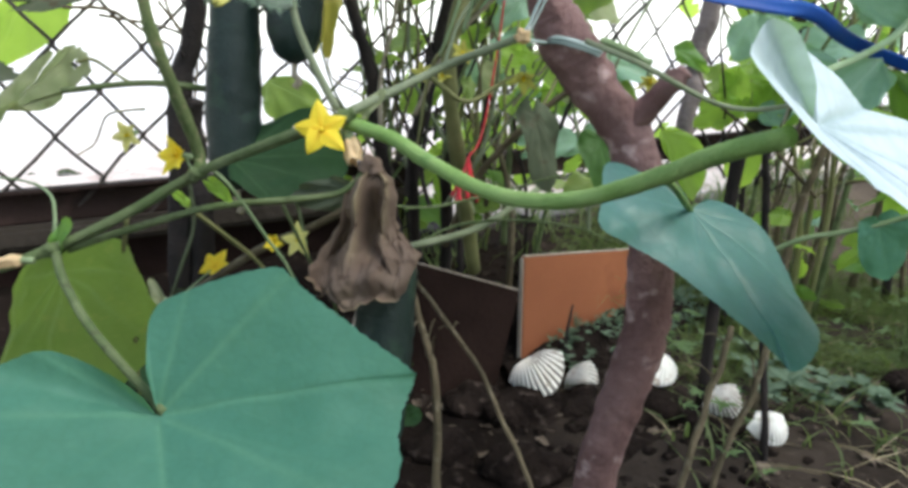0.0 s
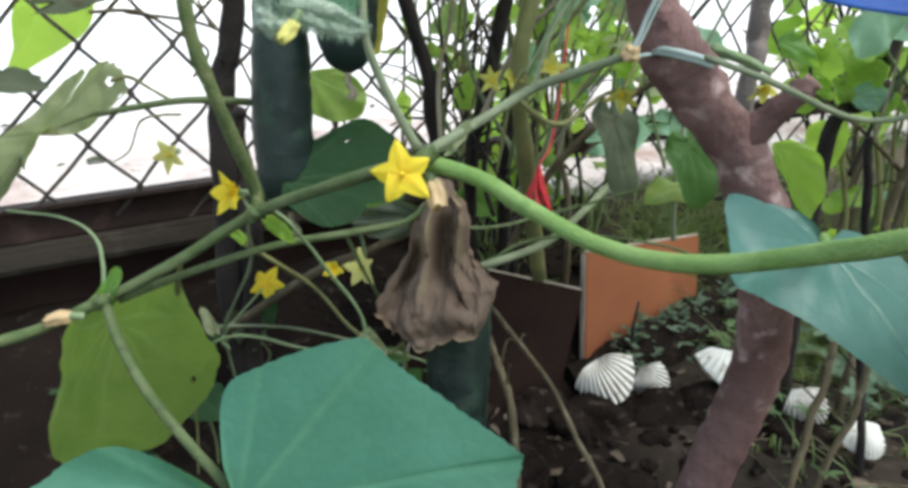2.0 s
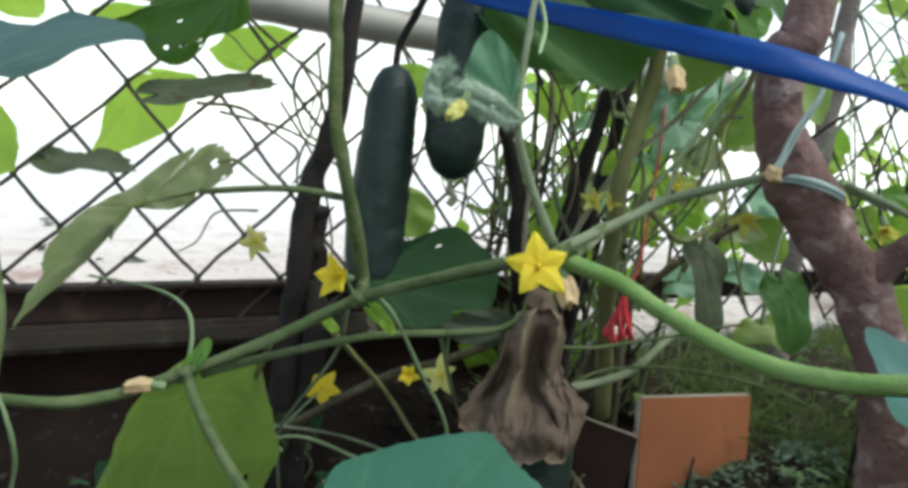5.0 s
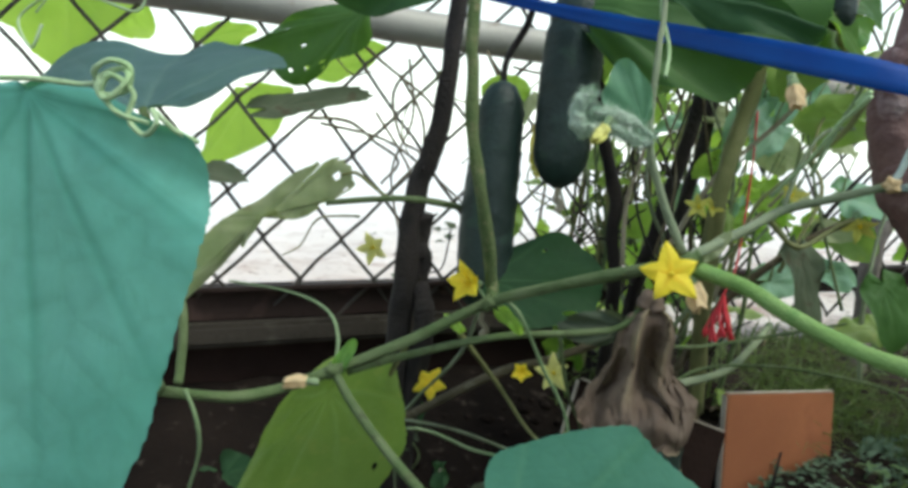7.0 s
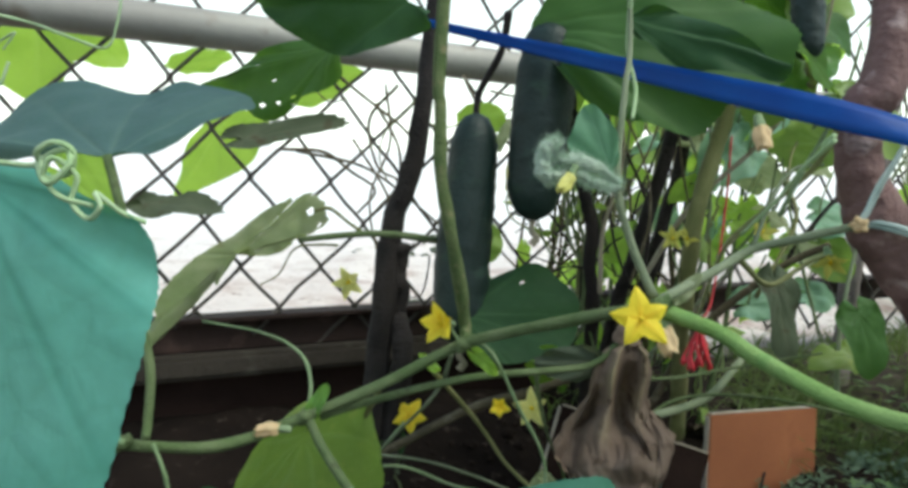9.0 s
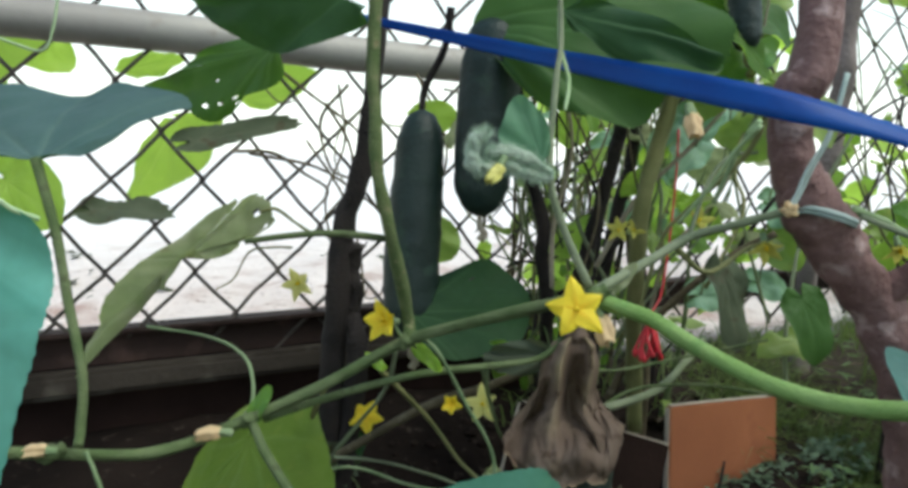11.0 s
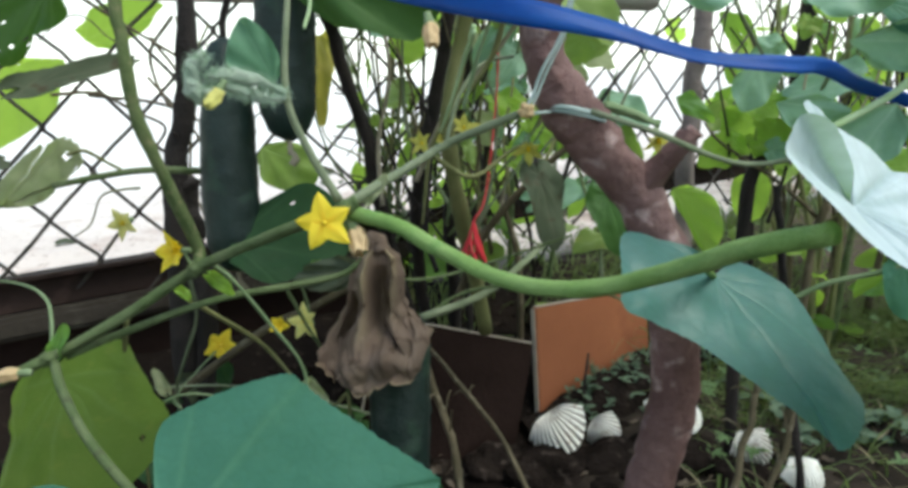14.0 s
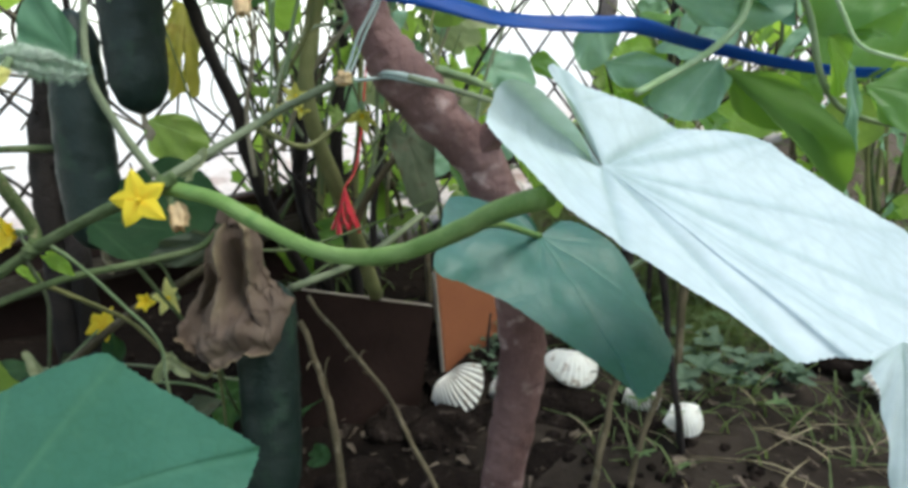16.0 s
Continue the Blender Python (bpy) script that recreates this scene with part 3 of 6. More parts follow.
tagged(part("ground", bm, GROUND, plumb=True), "dark garden soil with painted shade, pale dusty yard with painted far glare beyond the fence", "ground", kind="structure")

# ---- chain-link fence ----
FA, FU, FW = V((-0.249, 0.81, 0.806)), V((0.081, 0.046, 0.005)), V((0.009, -0.0135, 0.103))
FN = FU.cross(FW).normalized()
along = FU.normalized()
fence = thing("chain_link_fence", (-0.3, 0.85, 0.42), "dark wire chain-link fence between a pipe and a rusty beam", "fence")


def fence_at(i, j, off=0.0):
    return FA + FU * i + FW * j + FN * off


rnd = random.Random(5)
# each wire zigzags up the fence and hooks round its neighbour
for c in range(-16, 66):
    bm = bmesh.new()
    pts = []
    for r in range(-4, 8):
        right = (r + c) % 2
        i = c * 0.5 + (0.5 if right else 0.0)
        s = 0.035 if right else -0.035
        jx, jy = rnd.uniform(-0.015, 0.015), rnd.uniform(-0.012, 0.012)
        lean = 0.0018 if right else -0.0018
        pts.append(fence_at(i - s * 0.7 + jx, r * 0.5 - 0.035 + jy, lean))
        pts.append(fence_at(i + s * 0.5 + jx, r * 0.5 + jy, 0.0))
        pts.append(fence_at(i - s * 0.7 + jx, r * 0.5 + 0.035 + jy, -lean))
    bent = [pts[0]]
    for a, b in zip(pts, pts[1:]):
        if (b - a).length > 0.02:
            bent.append((a + b) / 2 + V((rnd.uniform(-1, 1), rnd.uniform(-1, 1), rnd.uniform(-1, 1))) * 0.0018)
        bent.append(b)
    for a, b in zip(bent, bent[1:]):
        d = (b - a).normalized()
        e1 = d.orthogonal().normalized()
        e2 = d.cross(e1)
        ra = [bm.verts.new(a - d * 0.0006 + (e1 * math.cos(q) + e2 * math.sin(q)) * 0.0023) for q in (0, 1.257, 2.513, 3.77, 5.027)]
        rb = [bm.verts.new(b + d * 0.0006 + (e1 * math.cos(q) + e2 * math.sin(q)) * 0.0023) for q in (0, 1.257, 2.513, 3.77, 5.027)]
        for k in range(5):
            bm.faces.new((ra[k], ra[(k + 1) % 5], rb[(k + 1) % 5], rb[k]))
    part("wire", bm, WIRE, fence)
stem("top_pipe", [fence_at(-9, 1.52, 0.0), fence_at(0, 1.52, 0.0), fence_at(2, 1.5, 0.0), fence_at(9.4, 1.5, 0.0)], 0.0208, 0.0208, PIPE, fence, "weathered grey steel pipe", 0.02, 20, 40)
BDIR = (V((0.616, 1.352, 0.735)) - V((-0.397, 0.746, 0.632))).normalized()
BUP = BDIR.cross(V((-BDIR.y, BDIR.x, 0)).normalized()) * -1
BUP = BUP if BUP.z > 0 else -BUP
BBACK = BUP.cross(BDIR)
BM = Matrix((BDIR, BBACK, BUP)).transposed().to_4x4()
BM.translation = V((-0.132, 0.905, 0.657))


def beam(name, lo, hi, material, label="", bevel=0.002):
    b = bmesh.new()
    box_into(b, lo, hi, BM, bevel)
    return part(name, b, material, fence, label, False)


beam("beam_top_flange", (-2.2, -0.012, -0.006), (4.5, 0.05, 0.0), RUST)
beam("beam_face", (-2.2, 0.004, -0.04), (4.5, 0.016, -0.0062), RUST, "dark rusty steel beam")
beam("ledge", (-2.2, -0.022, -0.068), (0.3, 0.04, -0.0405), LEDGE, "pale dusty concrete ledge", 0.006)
# added near-black wall: shade below the beam is put into its colour
beam("foot_wall", (-2.2, 0.006, -0.3), (0.3, 0.05, -0.0684), BOARD_DARK, "foot wall coloured near black for shade under the vine")
for k, x in enumerate((-1.3, 2.7)):
    q = BM @ V((x, 0.03, 0))
    stem("post", [q + V((0, 0, -0.35)), q + V((0, 0, 0.02)), q + V((-0.02, -0.03, 0.4))], 0.022, 0.022, PIPE, fence, "", 0.02, 16)

# ---- tree trunk with a stub ----
tree = thing("small_tree", (0.345, 0.575, 0.42), "slim crooked tree with reddish brown bark and a stub", "tree")
stem("trunk", [(0.292, 0.485, 1.25), (0.288, 0.485, 1.0), (0.2815, 0.485, 0.863), (0.272, 0.49, 0.838), (0.273, 0.495, 0.805), (0.287, 0.5, 0.772), (0.312, 0.508, 0.74), (0.336, 0.515, 0.711), (0.352, 0.51, 0.665), (0.354, 0.503, 0.62), (0.356, 0.512, 0.58), (0.352, 0.528, 0.54), (0.344, 0.541, 0.5), (0.335, 0.555, 0.45), (0.33, 0.565, 0.38)], 0.0155, 0.0165, BARK, tree, "", 0.14, 28, 140, lambda t: 0.8 + 0.2 * min(1, max(0, (t - 0.27) / 0.12)))
stem("stub", [(0.33, 0.512, 0.709), (0.348, 0.502, 0.733), (0.36, 0.494, 0.746), (0.3655, 0.49, 0.7525)], 0.0095, 0.0055, BARK, tree, "", 0.35, 14)
# swollen collar of bark where the string cuts in
stem("bark_collar", [(0.28, 0.497, 0.788), (0.288, 0.5, 0.772), (0.3, 0.504, 0.757), (0.312, 0.508, 0.742)], 0.0165, 0.0175, BARK, tree, "", 0.16, 24, 24, lambda t: 0.9 + 0.16 * math.sin(math.pi * t))

# ---- cucumber vine ----
vine = thing("cucumber_vine", (-0.2, 0.6, 0.42), "green climbing cucumber vine with large leaves and yellow flowers", "plant")
stem("main_stem", [(-0.3, 0.37, 0.61), (-0.184, 0.4, 0.618), (-0.148, 0.43, 0.612), (-0.1, 0.455, 0.609), (-0.055, 0.484, 0.625), (-0.005, 0.49, 0.65), (0.042, 0.495, 0.678), (0.103, 0.465, 0.7), (0.152, 0.441, 0.715)], 0.0035, 0.0035, STEM, vine, "hairy green stem", 0.25, 14)
stem("young_stem", [(0.153, 0.445, 0.713), (0.181, 0.437, 0.705), (0.206, 0.427, 0.691), (0.234, 0.410, 0.678), (0.262, 0.390, 0.673), (0.289, 0.368, 0.677), (0.311, 0.342, 0.687), (0.328, 0.312, 0.698), (0.344, 0.280, 0.706)], 0.0044, 0.0042, STEM_BRIGHT, vine, "bright green smooth young stem", 0.15, 14)
for q in ((-0.055, 0.484, 0.625), (0.042, 0.495, 0.678), (0.152, 0.441, 0.715), (-0.148, 0.43, 0.612)):
    stem("node", [V(q) + V((-0.008, 0.001, -0.004)), V(q), V(q) + V((0.008, -0.001, 0.004))], 0.0043, 0.0043, STEM, vine, "", 0.7, 12, swell=lambda t: 0.6 + 0.6 * math.sin(math.pi * t))
stem("side_stem", [(-0.047, 0.49, 0.624), (-0.009, 0.5, 0.638), (0.049, 0.51, 0.655), (0.095, 0.535, 0.659), (0.129, 0.552, 0.664), (0.146, 0.556, 0.68)], 0.0027, 0.0022, STEM, vine)
stem("side_stem", [(0.044, 0.495, 0.68), (0.042, 0.500, 0.692), (0.039, 0.485, 0.717), (0.033, 0.470, 0.748), (0.026, 0.462, 0.780), (0.023, 0.460, 0.821), (0.021, 0.460, 0.864), (0.024, 0.46, 1.1)], 0.0042, 0.0038, STEM_CLIMB, vine, "olive green climbing stem", 0.3)
stem("side_stem", [(0.152, 0.441, 0.717), (0.186, 0.46, 0.736), (0.21, 0.475, 0.75), (0.233, 0.464, 0.758), (0.258, 0.454, 0.766)], 0.0029, 0.0024, STEM_GREY, vine, "grey green hairy stem")
stem("side_stem", [(0.15, 0.44, 0.72), (0.136, 0.435, 0.748), (0.126, 0.431, 0.781), (0.128, 0.44, 0.832), (0.13, 0.45, 0.864), (0.124, 0.46, 0.95)], 0.0026, 0.0012, STEM_GREY, vine)
stem("side_stem", [(-0.104, 0.585, 0.738), (-0.057, 0.6, 0.746), (-0.023, 0.61, 0.747), (0.03, 0.66, 0.742)], 0.0026, 0.003, STEM, vine)
stem("side_stem", [(-0.055, 0.66, 0.544), (0.034, 0.64, 0.603), (0.086, 0.62, 0.627), (0.144, 0.6, 0.658)], 0.004, 0.0034, STEM_BROWN, vine, "brown woody stem")
stem("side_stem", [(0.175, 0.62, 0.614), (0.23, 0.66, 0.626), (0.268, 0.72, 0.643), (0.3, 0.78, 0.66)], 0.0034, 0.0034, STEM_GREY, vine)
stem("side_stem", [(0.2, 0.74, 0.6), (0.236, 0.72, 0.677), (0.296, 0.7, 0.74), (0.331, 0.68, 0.764)], 0.004, 0.003, STEM_BROWN, vine)
TENDRILS = [
    [(-0.054, 0.484, 0.627), (-0.055, 0.49, 0.646), (-0.071, 0.51, 0.661), (-0.11, 0.54, 0.668), (-0.173, 0.57, 0.669)],
    [(-0.121, 0.42, 0.618), (-0.112, 0.42, 0.599), (-0.115, 0.43, 0.577), (-0.125, 0.44, 0.55)],
    [(0.052, 0.494, 0.682), (0.064, 0.5, 0.669), (0.081, 0.52, 0.634), (0.099, 0.53, 0.6), (0.101, 0.53, 0.56), (0.11, 0.55, 0.44)],
    [(-0.1, 0.6, 0.5), (-0.03, 0.6, 0.56), (0.03, 0.62, 0.545), (0.09, 0.62, 0.535), (0.15, 0.63, 0.49)],
    [(0.222, 0.47, 0.77), (0.232, 0.46, 0.8), (0.24, 0.455, 0.82), (0.236, 0.455, 0.823), (0.232, 0.456, 0.818)],
]
for pts in TENDRILS:
    stem("tendril", pts, 0.0013, 0.0009, STEM_PALE, vine, "", 0.4, 8, 30)

# ---- leaves of the vine ----
blade((0.070, 0.370, 0.556), [(0.067, 0.370, 0.569), (0.060, 0.380, 0.579), (0.057, 0.395, 0.604), (0.074, 0.401, 0.614), (0.118, 0.404, 0.626), (0.131, 0.403, 0.624), (0.142, 0.402, 0.616), (0.171, 0.397, 0.595), (0.199, 0.390, 0.579), (0.202, 0.387, 0.575), (0.197, 0.370, 0.558), (0.194, 0.325, 0.530), (0.134, 0.250, 0.480), (0.034, 0.270, 0.520), (-0.014, 0.330, 0.568), (-0.010, 0.360, 0.576), (0.011, 0.368, 0.586), (0.031, 0.368, 0.585), (0.052, 0.365, 0.577), (0.065, 0.367, 0.565)], 12, LEAF_FRONT, vine, "large matt blue-green leaf with pale veins",
     [(-0.051, 0.482, 0.622), (-0.03, 0.455, 0.61), (0.01, 0.415, 0.59), (0.073, 0.371, 0.558)], 0.0031, STEM, dome=0.06, ripple=0.022, relief=0.003, rings=30, spokes=190, seed=1.3, ribs=(3, 5, 9, 11, 14, 16))
blade((0.365, 0.459, 0.665), [(0.375, 0.470, 0.669), (0.385, 0.479, 0.671), (0.391, 0.479, 0.668), (0.409, 0.468, 0.650), (0.421, 0.452, 0.630), (0.429, 0.435, 0.613), (0.430, 0.422, 0.602), (0.417, 0.400, 0.591), (0.403, 0.387, 0.587), (0.398, 0.390, 0.592), (0.376, 0.396, 0.608), (0.357, 0.402, 0.622), (0.337, 0.411, 0.639), (0.319, 0.413, 0.650), (0.301, 0.411, 0.658), (0.305, 0.433, 0.674), (0.313, 0.460, 0.692), (0.336, 0.470, 0.688), (0.355, 0.468, 0.678), (0.363, 0.462, 0.668)], 8, LEAF_HANG, vine, "drooping blue-green leaf hanging over the trunk",
     [(0.312, 0.341, 0.687), (0.335, 0.395, 0.683), (0.365, 0.459, 0.665)], 0.0022, STEM_BRIGHT, dome=0.035, ripple=0.035, relief=0.006, rings=26, spokes=160, seed=2.6, ribs=(3, 5, 11, 15, 17))
blade((0.374, 0.322, 0.712), [(0.3735, 0.322, 0.7165), (0.367, 0.319, 0.733), (0.360, 0.319, 0.742), (0.354, 0.322, 0.7515), (0.3595, 0.326, 0.752), (0.370, 0.335, 0.744), (0.388, 0.350, 0.740), (0.405, 0.365, 0.736), (0.427, 0.385, 0.726), (0.455, 0.405, 0.721), (0.483, 0.420, 0.714), (0.496, 0.420, 0.702), (0.523, 0.418, 0.682), (0.559, 0.410, 0.657), (0.600, 0.400, 0.625), (0.599, 0.360, 0.594), (0.547, 0.310, 0.586), (0.491, 0.275, 0.625), (0.462, 0.258, 0.640), (0.433, 0.246, 0.652), (0.425, 0.248, 0.654), (0.414, 0.246, 0.655), (0.406, 0.249, 0.660), (0.395, 0.252, 0.668), (0.379, 0.257, 0.678), (0.364, 0.260, 0.689), (0.349, 0.263, 0.702), (0.339, 0.266, 0.716), (0.327, 0.268, 0.731), (0.327, 0.272, 0.737), (0.3321, 0.2740, 0.7453), (0.3390, 0.2760, 0.7428), (0.3490, 0.2850, 0.7356), (0.3592, 0.2970, 0.7270), (0.3694, 0.315, 0.715)], 15, LEAF_SHEEN, vine, "large leaf with its sky sheen painted almost white",
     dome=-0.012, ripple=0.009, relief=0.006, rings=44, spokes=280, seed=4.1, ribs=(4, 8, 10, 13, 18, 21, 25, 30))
blade((0.4411, 0.2425, 0.6575), [(0.4290, 0.2405, 0.6557), (0.4293, 0.2395, 0.6498), (0.4316, 0.2390, 0.6400), (0.4336, 0.2385, 0.6255), (0.4379, 0.2390, 0.6062), (0.4547, 0.2400, 0.6003), (0.4597, 0.2415, 0.6473)], 4, LEAF_SHEEN, vine, "mint green lobe folded down from the sheen-painted leaf", dome=0.05, ripple=0.02, rings=16, spokes=80, seed=6.3)
leaf((-0.062, 0.505, 0.606), (-0.128, 0.56, 0.468), (0.15, -0.9, 0.35), LEAF_YELLOW, vine, "hanging yellow-green leaf with a small dark spot", table=OVAL, right=(-0.021, 0.566, 0.552), left=(-0.122, 0.52, 0.552), fold=0.0, bend=0.02, ripple=0.05, rings=20, spokes=100, seed=5.2, holes=((57, 0.77, 1.9, 0.026),))
bm = bmesh.new()
bmesh.ops.create_icosphere(bm, subdivisions=2, radius=0.0018, matrix=Matrix.Translation((-0.036, 0.5605, 0.565)) @ Matrix.Diagonal((1.3, 0.5, 0.9, 1)))
part("leaf_spot", bm, STEM_DARK, vine)
blade((0.029, 0.6, 0.687), [(0.03, 0.605, 0.7), (0.042, 0.62, 0.714), (0.079, 0.64, 0.728), (0.108, 0.64, 0.717), (0.122, 0.625, 0.692), (0.112, 0.61, 0.666), (0.068, 0.58, 0.655), (0.034, 0.588, 0.667), (0.027, 0.595, 0.678)], 4, LEAF_SHADE, vine, "rounded leaf behind the stem, shade put into its dark green", dome=0.05, ripple=0.04, rings=18, spokes=100, seed=6.4, ribs=(1, 2, 6, 5), holes=((0.3, 0.62, 0.01, 0.03),))
blade((-0.1005, 0.259, 0.7535), [(-0.1005, 0.26, 0.7555), (-0.093, 0.262, 0.757), (-0.078, 0.262, 0.756), (-0.057, 0.262, 0.747), (-0.037, 0.262, 0.739), (-0.032, 0.262, 0.723), (-0.029, 0.258, 0.709), (-0.031, 0.255, 0.69), (-0.036, 0.25, 0.663), (-0.043, 0.25, 0.636), (-0.065, 0.25, 0.59), (-0.11, 0.25, 0.618), (-0.13, 0.25, 0.673), (-0.14, 0.255, 0.725), (-0.134, 0.262, 0.75), (-0.111, 0.262, 0.757), (-0.101, 0.26, 0.7555)], 10, LEAF_NEAR, vine, "big blistered blue-green leaf close by", dome=0.05, ripple=0.02, relief=0.003, rings=30, spokes=150, seed=7.7, ribs=(4, 6, 8, 12, 14))
blade((-0.182, 0.45, 0.782), [(-0.220, 0.460, 0.780), (-0.265, 0.470, 0.780), (-0.332, 0.490, 0.785), (-0.346, 0.500, 0.793), (-0.331, 0.520, 0.807), (-0.313, 0.545, 0.830), (-0.272, 0.550, 0.846), (-0.215, 0.545, 0.844), (-0.177, 0.54, 0.841), (-0.126, 0.52, 0.834), (-0.116, 0.51, 0.825), (-0.122, 0.49, 0.806), (-0.139, 0.47, 0.797), (-0.16, 0.455, 0.786), (-0.175, 0.45, 0.778)], 3, LEAF_SKY_TINT, vine, "leaf seen nearly edge-on, blue-grey sky reflection painted in",
     [(-0.182, 0.45, 0.782), (-0.164, 0.447, 0.737), (-0.149, 0.44, 0.696), (-0.132, 0.43, 0.658), (-0.128, 0.425, 0.629), (-0.126, 0.42, 0.62)], 0.003, STEM, dome=0.05, ripple=0.04, relief=0.006, rings=18, spokes=120, seed=8.3, ribs=(1, 5, 7, 9))
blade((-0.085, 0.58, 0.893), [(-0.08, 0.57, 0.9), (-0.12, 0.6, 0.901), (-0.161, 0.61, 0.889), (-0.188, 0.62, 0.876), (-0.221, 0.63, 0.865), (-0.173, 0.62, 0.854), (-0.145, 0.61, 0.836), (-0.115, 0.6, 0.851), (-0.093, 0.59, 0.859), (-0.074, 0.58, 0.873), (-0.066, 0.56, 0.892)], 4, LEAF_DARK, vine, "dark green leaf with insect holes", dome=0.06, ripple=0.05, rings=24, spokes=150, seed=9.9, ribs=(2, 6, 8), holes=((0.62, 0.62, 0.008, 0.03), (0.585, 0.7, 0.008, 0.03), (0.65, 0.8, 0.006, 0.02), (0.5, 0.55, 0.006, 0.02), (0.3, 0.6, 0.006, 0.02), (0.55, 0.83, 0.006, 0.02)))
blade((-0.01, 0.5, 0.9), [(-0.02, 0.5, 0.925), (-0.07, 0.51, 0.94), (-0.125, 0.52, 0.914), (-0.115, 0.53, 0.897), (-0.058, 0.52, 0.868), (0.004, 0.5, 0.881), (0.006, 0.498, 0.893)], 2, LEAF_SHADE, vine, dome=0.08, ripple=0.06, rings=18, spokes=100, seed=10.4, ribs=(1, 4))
# shaded blade: its darkness comes from the leaf colour
blade((0.068, 0.600, 0.918), [(0.074, 0.600, 0.934), (0.096, 0.600, 0.957), (0.160, 0.590, 0.956), (0.231, 0.570, 0.930), (0.254, 0.560, 0.905), (0.251, 0.555, 0.882), (0.240, 0.550, 0.865), (0.216, 0.550, 0.853), (0.202, 0.550, 0.842), (0.185, 0.550, 0.828), (0.156, 0.560, 0.834), (0.129, 0.575, 0.846), (0.105, 0.585, 0.864), (0.088, 0.595, 0.886), (0.073, 0.600, 0.904)], 9, LEAF_DARK, vine, "broad leaf seen from below, coloured dark for its shade", dome=0.07, ripple=0.05, rings=20, spokes=130, seed=11.2, ribs=(3, 5, 7, 11))
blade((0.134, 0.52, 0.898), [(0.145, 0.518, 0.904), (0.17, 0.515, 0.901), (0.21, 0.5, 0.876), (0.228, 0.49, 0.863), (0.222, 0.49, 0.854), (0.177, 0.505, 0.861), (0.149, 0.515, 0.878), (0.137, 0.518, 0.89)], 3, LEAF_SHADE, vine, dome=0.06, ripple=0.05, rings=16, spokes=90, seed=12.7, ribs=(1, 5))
blade((0.122, 0.426, 0.785), [(0.125, 0.426, 0.789), (0.125, 0.425, 0.8), (0.118, 0.423, 0.813), (0.107, 0.421, 0.819), (0.1, 0.42, 0.805), (0.099, 0.42, 0.794), (0.109, 0.422, 0.788)], 3, LEAF_TEAL, vine, "small young leaf", dome=0.06, ripple=0.05, rings=10, spokes=60, seed=13.1, ribs=(1, 5))
blade((0.364, 0.535, 0.716), [(0.372, 0.535, 0.718), (0.386, 0.535, 0.712), (0.396, 0.535, 0.698), (0.396, 0.535, 0.680), (0.388, 0.535, 0.666), (0.377, 0.535, 0.681), (0.368, 0.535, 0.698), (0.361, 0.535, 0.712)], 4, LEAF_LIGHT, vine, dome=0.1, ripple=0.05, rings=12, spokes=60, seed=14.5, ribs=(1, 6))
blade((-0.165, 0.606, 0.722), [(-0.115, 0.600, 0.770), (-0.104, 0.600, 0.778), (-0.094, 0.600, 0.771), (-0.086, 0.600, 0.754), (-0.097, 0.600, 0.744), (-0.116, 0.600, 0.741), (-0.123, 0.600, 0.731), (-0.142, 0.600, 0.722), (-0.152, 0.600, 0.729), (-0.169, 0.600, 0.713), (-0.179, 0.600, 0.696), (-0.193, 0.600, 0.699), (-0.213, 0.600, 0.678), (-0.226, 0.600, 0.657), (-0.244, 0.600, 0.625), (-0.251, 0.600, 0.623), (-0.241, 0.600, 0.653), (-0.229, 0.600, 0.676), (-0.214, 0.600, 0.699), (-0.195, 0.600, 0.720), (-0.173, 0.600, 0.736), (-0.146, 0.600, 0.759), (-0.122, 0.600, 0.769), (-0.115, 0.600, 0.770)], 14, LEAF_DEAD, vine, "curled dying leaf, grey green and ragged", dome=-0.05, ripple=0.08, relief=0.02, rings=22, spokes=190, seed=15.2, ragged=0.05, ribs=(1, 4, 8, 19), holes=((0.09, 0.8, 0.008, 0.04), (0.13, 0.86, 0.006, 0.03), (0.3, 0.85, 0.006, 0.04)))
leaf((-0.244, 0.78, 0.845), (-0.14, 0.822, 0.88), (0.3, -0.8, 0.4), LEAF_ROLLED, vine, "tightly rolled withered leaf", table=OVAL, width=0.26, fold=0.0, ripple=0.08, roll=5.0, seed=16.4, teeth=0.06)
leaf((-0.34, 0.75, 0.765), (-0.25, 0.75, 0.768), (0.2, -0.5, 0.8), LEAF_ROLLED, vine, table=OVAL, width=0.5, fold=-0.3, ripple=0.12, roll=1.5, seed=17.4, teeth=0.06)
stem("tendril", [(-0.098, 0.598, 0.762), (-0.085, 0.6, 0.765), (-0.072, 0.61, 0.755), (-0.06, 0.61, 0.748)], 0.0016, 0.0012, STEM_OLIVE, vine, "", 0.3, 6, 16)
